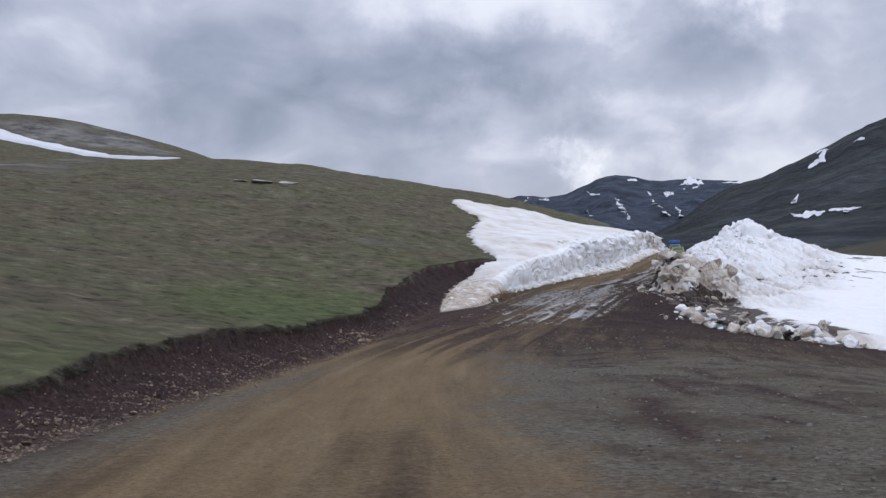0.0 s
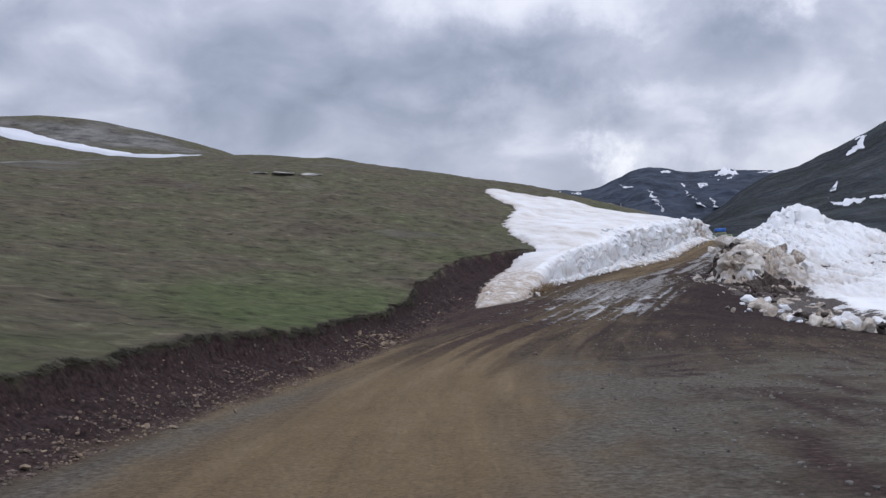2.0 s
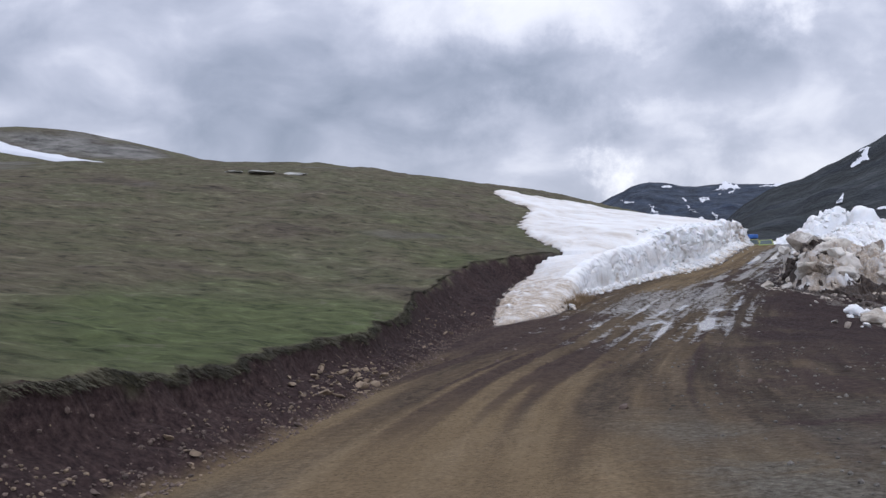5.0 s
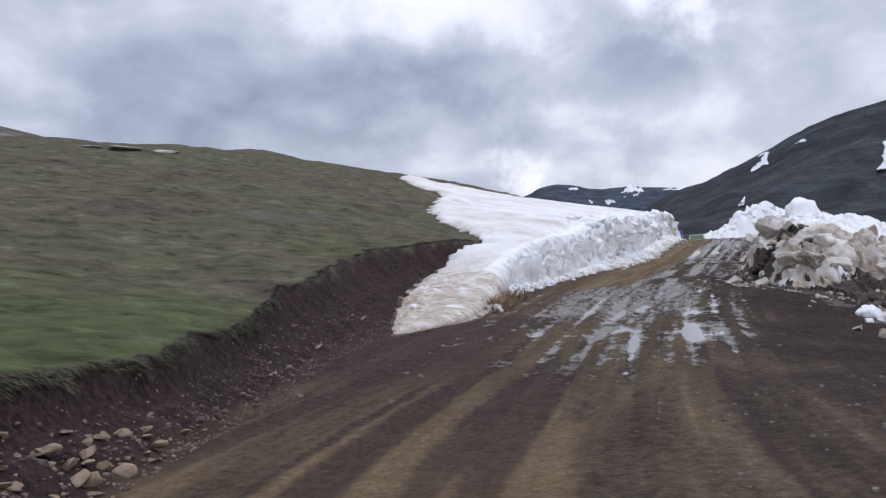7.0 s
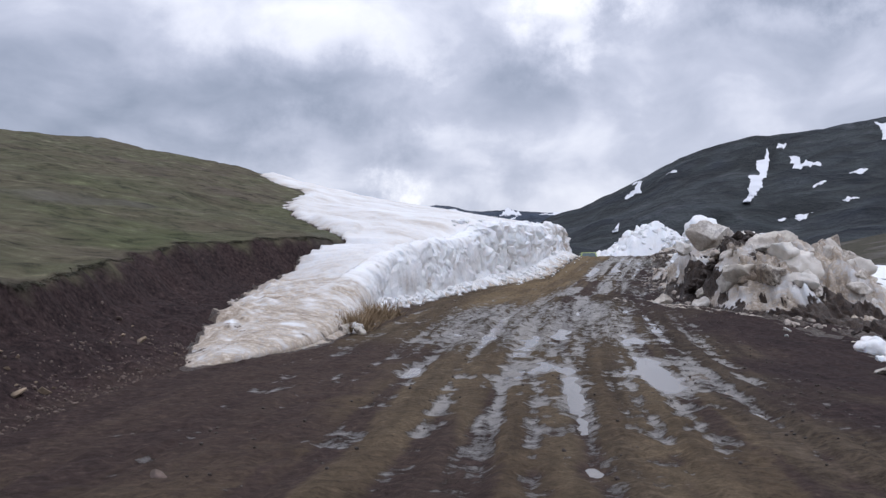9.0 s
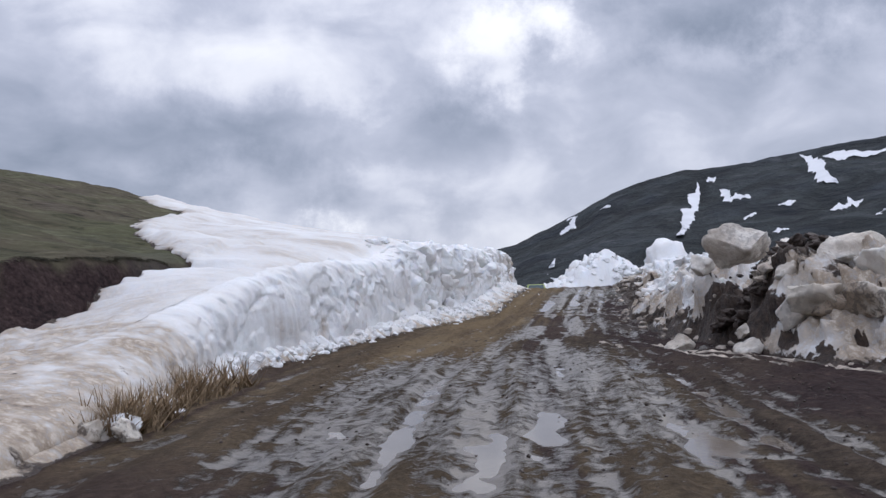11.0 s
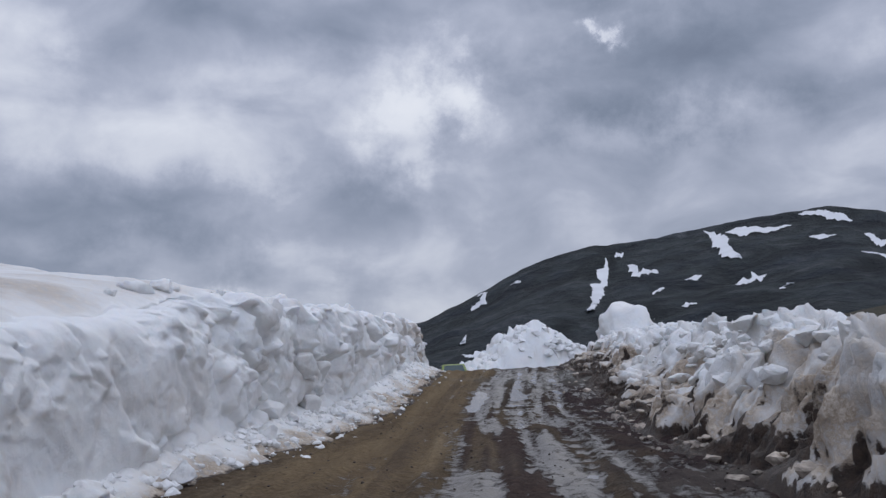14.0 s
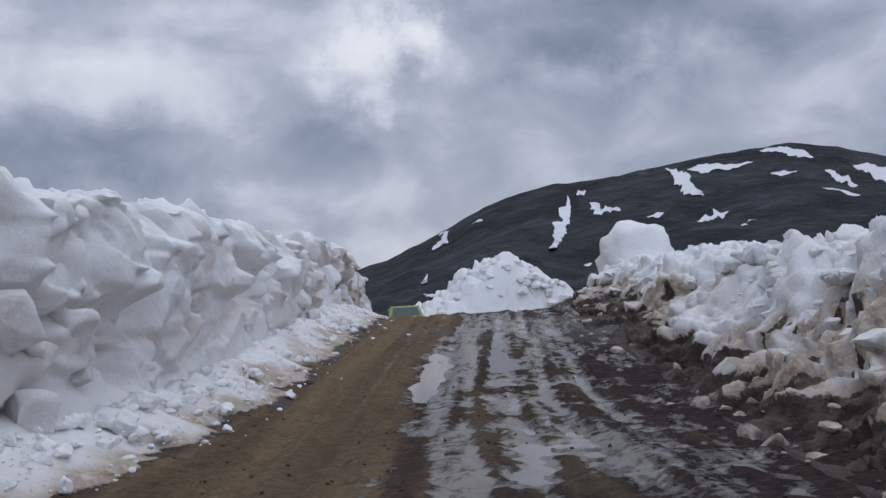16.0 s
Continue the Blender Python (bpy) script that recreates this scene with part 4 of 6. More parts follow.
def build_right_bank():
    ys = np.concatenate([np.arange(33, 54, 0.3), np.arange(54, 62, 0.1), np.arange(62, 106, 0.06), np.arange(106, 119, 0.1)])
    d = np.concatenate([np.linspace(-0.9, 3.2, 76), np.linspace(3.27, 6.0, 34), np.arange(6.1, 17, 0.16), 17 + np.cumsum(np.linspace(0.3, 3.0, 30))])
    X = right_foot(ys)[:, None] + d[None]
    Y = np.repeat(ys[:, None], len(d), 1)
    x, y = X.ravel(), Y.ravel()
    z = right_snow_z(x, y)
    dd = x - right_foot(y)
    on = step(0.0, 0.5, dd) * (1 - step(7.5 + 4.0 * step(68, 74, y), 12 + 4.0 * step(68, 74, y), dd)) * step(57, 63, y) * (1 - step(112, 117, y))
    lumps = on
    wx, wy = x + 0.25 * fbm(x / 0.8, y / 0.8, 0, 118, 2), y + 0.25 * fbm(x / 0.8, y / 0.8, 3.0, 118, 2)
    push = 0.36 * (slabs(wx, wy, 1.9, 111, 5.0) - 0.5) + 0.42 * (slabs(wx, wy, 0.95, 115, 4.5) - 0.5) + 0.32 * (slabs(wx, wy, 0.48, 113, 4.0) - 0.5)
    push = push + 0.19 * (slabs(x, y, 0.25, 116, 3.0) - 0.5) + 0.05 * fbm(x / 0.25, y / 0.25, 0, 117, 3)
    push = push + 0.24 * step(60, 63, y) * (1 - step(73, 77, y)) * (1 - step(5.0, 7.0, dd)) * (fbm(x / 0.35, y / 0.35, z / 0.35, 122, 4) + 0.9 * (slabs(x + z, y, 0.4, 123, 4.0) - 0.5))
    steep = 1 - step(0.0, 1.0, np.abs(dd - 0.5 * right_rise(y)) / right_rise(y))
    x2 = x - on * push * (0.22 + 0.28 * steep)
    z2 = z + lumps * push * (0.85 - 0.35 * steep)
    me = mesh_from("snow_bank", np.stack([x2, y, z2], -1), grid_faces(len(ys), len(d)), PLOUGHED)
    hgt = z2 - bare_ground(x2, y)[0]
    near = 1 - step(70, 80, y)
    back = 1 - step(2.2, 4.5, dd)
    dirt = 0.8 * np.exp(-np.maximum(hgt, 0) / 0.35) * on + near * back * (0.55 + 0.6 * fbm(x / 0.9, y / 0.9, z / 0.9, 119, 3)) * step(50, 56, y)
    dirt = dirt + 0.35 * back * step(0.1, 0.7, fbm(x / 1.2, y / 1.2, z / 0.7, 120, 4))
    dark = 1.4 * fbm(x / 0.55, y / 0.55, z2 / 0.55, 121, 4, 0.6)
    soil = 1.3 * step(0.35, 0.75, np.exp(-((x - 15.8) / 1.0) ** 2 - ((y - 66.2) / 1.5) ** 2) + 0.22 * dark)
    soil = soil + near * back * step(57, 60, y) * step(0.75, 1.1, dark + 0.15 - 0.2 * hgt)
    soil = soil + 0.8 * np.exp(-np.maximum(hgt, 0) / 0.1) * step(54, 58, y) * back
    blot = 1.5 * fbm(x / 0.6, y / 0.6, z2 / 0.6, 128, 4, 0.6)
    soil = soil + 1.2 * step(65.0, 66.0, y + 0.4 * blot) * (1 - step(68.3, 69.3, y + 0.7 * blot)) * (1 - step(1.5, 2.3, dd + 0.5 * blot))
    soil = soil + 0.9 * step(67.5, 69.5, y) * (1 - step(74, 78, y)) * (1 - step(1.1, 1.9, dd + 0.5 * blot)) * (1 - step(0.15, 0.5, hgt + 0.45 * blot))
    late = step(72, 78, y) * (1 - step(108, 114, y))
    tall = 1.05 + 0.8 * fbm(y / 2.4, 0.7, 0, 129, 3)
    lowband = 1 - step(0.6 * tall, 1.15 * tall, hgt)
    run = fbm(y / 0.16, z / 1.1, x / 0.5, 130, 3)
    dirt = dirt + late * back * lowband * (0.75 + 0.8 * run)
    soil = soil + late * back * lowband * 0.75 * step(0.25, 0.5, run + 0.15 * fbm(y / 1.6, z, 0, 126, 2))
    soil = soil + 0.9 * late * (1 - step(0.15, 0.5, hgt + 0.25 * fbm(x, y, 0, 127, 3)))
    front = y - right_front(x)
    berm = (1 - step(3.5, 7.5, front)) * step(12.0, 13.2, x) * (1 - step(19.5, 22, x)) * (1 - step(60.5, 63, y))
    soil = soil + 1.2 * berm * step(-0.4, 0.05, fbm(x / 1.0, y / 1.0, 0, 125, 3))
    mound = step(12.4, 13.2, x) * (1 - step(17.4, 19.4, x + 0.8 * fbm(x / 1.2, y / 1.2, 0, 133, 3))) * step(47.5, 50, y) * (1 - step(62.0, 63.2, y + 0.5 * fbm(x, y, 0, 134, 3)))
    soil = soil + 1.4 * mound * step(-0.75, -0.25, fbm(x / 0.9, y / 0.9, 0, 131, 3))
    dirt = dirt + 0.7 * np.maximum(berm, mound)
    pile = step(61, 63, y) * (1 - step(69, 72, y)) * (1 - step(4.5, 7, dd))
    dirt = np.maximum(dirt, pile * (0.6 + 0.7 * fbm(x / 0.8, y / 0.8, z / 0.8, 132, 3)))
    dirt = dirt + 0.22 * on * step(-0.2, 0.5, fbm(x / 1.6, y / 1.6, 0, 140, 4))
    paint(me, "dirt", dirt, soil, 0)
    tagged(new("snow_bank", me), "ploughed bank of dirty broken snow and soil beside the track", "snow bank", kind="structure")


far_top = curve((33, 0.4), (35.5, 1.5), (37.7, 2.4), (39.4, 3.1), (40.3, 4.0), (42.1, 5.1), (43.3, 5.45), (44.9, 4.7), (46, 3.9), (47.7, 3.2), (49, 1.4), (52, 0.2), (54, -0.5))


def build_far_bank():
    xs, ys = np.arange(32.5, 54.5, 0.12), np.arange(132, 145, 0.12)
    X, Y = np.meshgrid(xs, ys)
    x, y = X.ravel(), Y.ravel()
    base = bare_ground(x, y)[0]
    line = 138 + 0.4 * (x - 42) * 0.2
    shape = np.exp(-((y - line) / 3.2) ** 4)
    z = base - 0.25 + np.maximum(far_top(x) - base + 0.25, 0) * shape
    push = 1.2 * (slabs(x, y, 1.3, 131, 4.0) - 0.5) + 0.8 * (slabs(x, y, 0.7, 135, 2.2) - 0.5)
    on = step(0.2, 0.9, z - base)
    z = z + on * push * 0.8
    y = y + on * push * 0.4
    me = mesh_from("snow_bank", np.stack([x, y, z], -1), grid_faces(len(ys), len(xs)), PLOUGHED)
    hgt = z - base
    paint(me, "dirt", 0.7 * np.exp(-np.maximum(hgt, 0) / 0.4) + 0.3 * step(0.2, 0.8, fbm(x / 1.5, y / 1.5, z, 139, 3)), 0.9 * np.exp(-np.maximum(hgt, 0) / 0.15), 0)
    tagged(new("snow_bank", me), "heap of broken white snow past the crest", "snow bank", kind="structure")


build_left_bank()
build_right_bank()
build_far_bank()

# ---- mountains ----
ORIGIN = (5.0, 40.0, 1.0)


def mountain(name, label, ridge, near, far, mat, seed, rough, az0, az1, n=260):
    """A range: ridge gives the height in degrees over the view's level by compass bearing."""
    az = np.linspace(az0, az1, n)
    rid = ridge(az) + 0.05 * fbm(az * 1.3, 0.0, 0, seed, 4)
    f = np.concatenate([np.linspace(-0.12, 1, 60), 1 + np.linspace(0.03, 0.5, 8)])
    A, Fr = np.meshgrid(np.radians(az), f, indexing="ij")
    R = near + (far - near) * Fr
    el = np.radians(rid)[:, None] * np.minimum(Fr, 1)
    lump = fbm(R / 160, A * far / 160, 0, seed + 3, 5) * rough * np.sin(np.clip(Fr, 0, 1) * math.pi)
    Z = ORIGIN[2] + np.tan(el) * R - np.maximum(Fr - 1, 0) * (far - near) * 0.5 + lump - np.maximum(-Fr, 0) * 250
    X, Y = ORIGIN[0] + np.sin(A) * R, ORIGIN[1] + np.cos(A) * R
    me = mesh_from(name, np.stack([X, Y, Z], -1).reshape(-1, 3), grid_faces(n, len(f))[:, ::-1], mat)
    ob = tagged(new(name, me), label, "mountain", kind="structure")

    def on(a, e):
        ar = np.radians(a)
        rise = 0.0
        for _ in range(4):
            fr = (e - rise) / (ridge(a) + 0.05 * fbm(a * 1.3, 0.0, 0, seed, 4))
            r = near + (far - near) * fr
            lift = fbm(r / 160, ar * far / 160, 0, seed + 3, 5) * rough * np.sin(np.clip(fr, 0, 1) * math.pi)
            rise = np.degrees(lift / r)
        r = r - 4.0
        return np.stack([ORIGIN[0] + np.sin(ar) * r, ORIGIN[1] + np.cos(ar) * r, ORIGIN[2] + np.tan(np.radians(e)) * r], -1)
    return ob, on


def snow_patch(ob, on, seed, *line):
    """Lying snow on a slope, along a line of (bearing, height, width) in degrees."""
    L = np.array(line, float)
    t = np.linspace(0, len(L) - 1, 18 * len(L))
    a, e, w = (np.interp(t, np.arange(len(L)), L[:, i]) for i in range(3))
    a, e = a + 0.06 * fbm(t * 1.7, 1.0, 0, seed, 4), e + 0.05 * fbm(t * 1.7, 5.0, 0, seed, 4)
    taper = np.sqrt(np.clip(np.minimum(t, t[-1] - t) * 1.6 + 0.02, 0, 1))
    one = np.clip(0.42 + 0.42 * fbm(t * 2.6, 9.0, 0, seed, 4, 0.65), 0.03, 1.2) * w * taper
    two = np.clip(0.42 + 0.42 * fbm(t * 2.6, 13.0, 0, seed, 4, 0.65), 0.03, 1.2) * w * taper
    da, de = np.gradient(np.interp(t, np.arange(len(L)), L[:, 0])), np.gradient(np.interp(t, np.arange(len(L)), L[:, 1]))
    s = np.hypot(da, de) + 1e-9
    across = np.stack([-one, -one * 0.5, 0 * one, two * 0.5, two], -1)
    aa = a[:, None] - (de / s)[:, None] * across
    ee = e[:, None] + (da / s)[:, None] * across
    v = on(aa.ravel(), ee.ravel())
    me = mesh_from("snow_patch", v, grid_faces(len(t), 5), FAR_SNOW)
    child = new("snow_patch", me)
    child.parent = ob


near_ridge = curve((8, -0.6), (12, 0.5), (14, 1.5), (16, 2.9), (17.5, 3.55), (18.6, 3.8), (19.8, 4.3), (21.3, 4.95), (22.4, 5.5), (24.4, 6.5), (25.7, 6.85), (27.9, 7.45), (30.5, 7.55),
                   (34.5, 8.0), (36.2, 8.2), (40.5, 8.55), (42, 8.5), (45.6, 7.5), (47, 7.1), (55, 6), (70, 5), (100, 3.5))
far_ridge = curve((-6, 2.3), (3.3, 2.75), (3.9, 2.95), (7.25, 3.05), (8.4, 3.6), (10.1, 4.1), (10.9, 4.02), (12.5, 3.75), (14.7, 3.75), (16, 3.65), (18, 3.5), (22, 3.2), (30, 2.5))
MOUNT, mount_on = mountain("mountain", "dark heath-covered mountain with streaks of old snow", near_ridge, 480, 1250, SLOPE, 201, 10, 8, 100)
RANGE, range_on = mountain("mountain_range", "distant mountain range tinted blue by painted haze, with old snow patches", far_ridge, 1500, 3200, HAZED_SLOPE, 221, 18, -6, 30)
snow_patch(MOUNT, mount_on, 301, (29.21, 6.80, 0.40), (28.86, 5.55, 0.67), (28.31, 4.53, 0.60), (27.71, 3.76, 0.27))
snow_patch(MOUNT, mount_on, 302, (29.65, 6.77, 0.33), (30.18, 7.04, 0.40))
snow_patch(MOUNT, mount_on, 303, (30.35, 6.30, 0.54), (30.85, 5.75, 0.54), (31.98, 5.72, 0.33))
snow_patch(MOUNT, mount_on, 304, (33.57, 5.21, 0.20), (34.36, 5.37, 0.27))
snow_patch(MOUNT, mount_on, 305, (34.77, 7.91, 0.47), (35.63, 7.11, 0.87), (36.56, 6.15, 0.47))
snow_patch(MOUNT, mount_on, 306, (35.98, 7.64, 0.40), (37.74, 7.71, 0.33), (39.38, 7.73, 0.20))
snow_patch(MOUNT, mount_on, 307, (39.88, 8.35, 0.17), (41.31, 8.09, 0.47), (42.57, 7.67, 0.27))
snow_patch(MOUNT, mount_on, 308, (40.29, 6.98, 0.20), (41.63, 6.99, 0.27))
snow_patch(MOUNT, mount_on, 309, (36.00, 4.76, 0.23), (36.98, 4.98, 0.54), (37.78, 5.16, 0.20))
snow_patch(MOUNT, mount_on, 310, (38.30, 4.25, 0.20), (39.04, 4.62, 0.33))
snow_patch(MOUNT, mount_on, 311, (43.07, 6.89, 0.47), (43.99, 6.25, 0.47), (44.52, 5.89, 0.17))
snow_patch(MOUNT, mount_on, 312, (44.48, 7.03, 0.40), (45.87, 6.42, 0.54), (47.73, 5.82, 0.33))
snow_patch(MOUNT, mount_on, 313, (42.71, 5.94, 0.20), (44.47, 5.39, 0.27))
snow_patch(MOUNT, mount_on, 314, (21.20, 4.28, 0.27), (22.03, 4.71, 0.30))
snow_patch(MOUNT, mount_on, 315, (23.65, 5.61, 0.17), (24.21, 5.80, 0.20))
snow_patch(MOUNT, mount_on, 316, (20.25, 1.92, 0.10), (20.78, 2.76, 0.20))
snow_patch(MOUNT, mount_on, 317, (21.67, 5.06, 0.13), (22.23, 5.25, 0.17))
snow_patch(MOUNT, mount_on, 318, (28.97, 2.83, 0.20), (30.62, 2.96, 0.40), (31.75, 3.36, 0.27))
snow_patch(MOUNT, mount_on, 319, (31.54, 4.50, 0.20), (32.19, 4.78, 0.27))
snow_patch(MOUNT, mount_on, 320, (32.91, 3.69, 0.20), (33.83, 3.83, 0.27))
snow_patch(MOUNT, mount_on, 321, (33.30, 5.21, 0.20), (34.15, 5.35, 0.27))
snow_patch(MOUNT, mount_on, 322, (20.44, 1.64, 0.23), (21.60, 1.61, 0.40), (22.36, 1.84, 0.20))
snow_patch(MOUNT, mount_on, 323, (22.51, 1.90, 0.20), (24.29, 1.97, 0.27))
snow_patch(MOUNT, mount_on, 324, (20.38, 1.91, 0.17), (20.86, 2.87, 0.17))
snow_patch(MOUNT, mount_on, 325, (21.28, 4.22, 0.27), (21.81, 4.68, 0.40), (22.33, 5.20, 0.17))
snow_patch(RANGE, range_on, 341, (10.17, 2.82, 0.18), (10.61, 2.31, 0.42), (11.02, 1.47, 0.28))
snow_patch(RANGE, range_on, 342, (12.07, 3.16, 0.18), (12.51, 2.49, 0.28), (13.46, 1.67, 0.14))
snow_patch(RANGE, range_on, 343, (13.73, 2.19, 0.28), (14.19, 1.58, 0.38))
snow_patch(RANGE, range_on, 344, (13.68, 3.24, 0.28), (14.39, 3.61, 0.56), (15.28, 3.38, 0.28))
snow_patch(RANGE, range_on, 345, (16.35, 3.47, 0.28), (18.36, 3.52, 0.32))
snow_patch(RANGE, range_on, 346, (10.84, 3.86, 0.24), (11.49, 3.78, 0.24))
snow_patch(RANGE, range_on, 347, (12.91, 3.07, 0.24), (13.55, 2.85, 0.32))
snow_patch(RANGE, range_on, 348, (8.52, 3.14, 0.18), (9.31, 3.05, 0.18))
snow_patch(RANGE, range_on, 349, (4.83, 2.63, 0.14), (5.10, 2.96, 0.14))
snow_patch(RANGE, range_on, 350, (5.74, 2.87, 0.14), (6.31, 2.79, 0.18))
snow_patch(RANGE, range_on, 351, (8.43, 2.13, 0.14), (8.96, 1.78, 0.18))


# ---- puddles ----


def build_puddles():
    h = 0.09
    xs, ys = np.arange(-4, 32, h), np.arange(43, 112, h)
    X, Y = np.meshgrid(xs, ys)
    U = road_u(X, Y)
    level = road_z(Y) - 0.060 + 0.024 * np.exp(-((U - 0.9) / 1.7) ** 2) - 0.024 * (1 - step(49, 57, Y)) - 0.006 + 0.012 * step(46, 50, Y) * (1 - step(62, 68, Y)) + 0.010 * vnoise(Y / 3.0, X / 1.5, 0, 401) - 0.05 * step(64, 72, Y) * (1 - step(-1.6, -0.6, U))
    low = (ground_z(X, Y)[0] < level) & (np.abs(road_u(X, Y)) < 3.2) & (X > wall_foot(Y) + 0.6) & (X < right_foot(Y) - 0.2)
    seen = np.zeros(low.shape, bool)
    found = []
    for r, c in zip(*np.nonzero(low)):
        if seen[r, c]:
            continue
        todo, cell = [(r, c)], []
        seen[r, c] = True
        while todo:
            i, j = todo.pop()
            cell.append((i, j))
            for a, b in ((i + 1, j), (i - 1, j), (i, j + 1), (i, j - 1)):
                if 0 <= a < low.shape[0] and 0 <= b < low.shape[1] and low[a, b] and not seen[a, b]:
                    seen[a, b] = True
                    todo.append((a, b))
        if len(cell) >= 5:
            found.append(cell)
    found.sort(key=len, reverse=True)
    for cell in found[:190]:
        wide = {(i + a, j + b) for i, j in cell for a in (-1, 0) for b in (-1, 0)}
        ids, verts, faces = {}, [], []
        for i, j in sorted(wide):
            quad = []
            for a, b in ((i, j), (i, j + 1), (i + 1, j + 1), (i + 1, j)):
                a, b = min(max(a, 0), len(ys) - 1), min(max(b, 0), len(xs) - 1)
                if (a, b) not in ids:
                    ids[a, b] = len(verts)
                    verts.append((xs[b], ys[a], level[a, b]))
                quad.append(ids[a, b])
            if len(set(quad)) == 4:
                faces.append(quad)
        tagged(new("puddle", mesh_from("puddle", verts, faces, WATER)), "shallow muddy puddle lying in a wheel rut", "puddle", kind="structure")


build_puddles()

# ---- lumps of snow and stones ----


def lump_mesh(name, seed, mat, cuts=9, flat=0.8, rough=0.06, sub=3, near=0.30, far=0.48):
    """An irregular broken lump about one metre across: a ball cut by planes and worn."""
    rng = random.Random(seed)
    bm = bmesh.new()
    bmesh.ops.create_icosphere(bm, subdivisions=sub, radius=0.5)
    co = np.array([v.co[:] for v in bm.verts])
    co *= 1.25
    for _ in range(cuts):
        n = np.array([rng.gauss(0, 1) for _ in range(3)])
        n /= np.linalg.norm(n)
        d = rng.uniform(near, far)
        over = np.maximum(co @ n - d, 0)
        co -= over[:, None] * n[None] * 0.94
    co *= np.array([1.0, rng.uniform(0.7, 1.0), flat * rng.uniform(0.75, 1.0)])
    r = rough * fbm(co[:, 0] * 4 + seed, co[:, 1] * 4, co[:, 2] * 4, seed, 5, 0.6) + 0.8 * rough * crags(co[:, 0] + seed, co[:, 1], co[:, 2], 0.33, seed)
    co *= (1 + r)[:, None]
    for v, c in zip(bm.verts, co):
        v.co = c
    for f in bm.faces:
        f.smooth = True
    me = bpy.data.meshes.new(name)
    bm.to_mesh(me)
    bm.free()
    me.materials.append(mat)
    return me


CLEAN = [lump_mesh("snow_block", 500 + i, BLOCK, 10, 0.85, 0.15, 4) for i in range(8)]
SQUARE = [lump_mesh("snow_block", 600 + i, BLOCK, 16, 1.0, 0.05, 4, 0.24, 0.42) for i in range(8)]
DIRTY = [lump_mesh("snow_block", 520 + i, GREY_BLOCK, 13, 0.9, 0.17, 4, 0.24, 0.44) for i in range(8)]
CREAM = [lump_mesh("snow_block", 640 + i, CREAM_BLOCK, 13, 1.0, 0.17, 4, 0.27, 0.46) for i in range(4)]
WARM = [lump_mesh("stone", 580 + i, OCHRE, 9, 0.65, 0.02, 3, 0.14, 0.42) for i in range(5)]
CLODS = [lump_mesh("clod", 560 + i, MUD, 9, 0.6, 0.35, 4) for i in range(4)]
STONES = [lump_mesh("stone", 540 + i, STONE, 9, 0.6, 0.02, 3, 0.14, 0.42) for i in range(7)]


def put(meshes, name, x, y, z, size, rng, label, category, group, sink=0.3, squash=1.0, tilt=0.5):
    ob = new(name, rng.choice(meshes))
    ob.matrix_world = Matrix.Translation((x, y, z + size * (0.38 - sink))) @ Euler((rng.uniform(-tilt, tilt), rng.uniform(-tilt, tilt), rng.uniform(0, 6.28))).to_matrix().to_4x4() @ Matrix.Diagonal(
        (size * rng.uniform(0.85, 1.2), size * rng.uniform(0.85, 1.2), size * squash * rng.uniform(0.8, 1.1), 1))
    return tagged(ob, label, category, group)


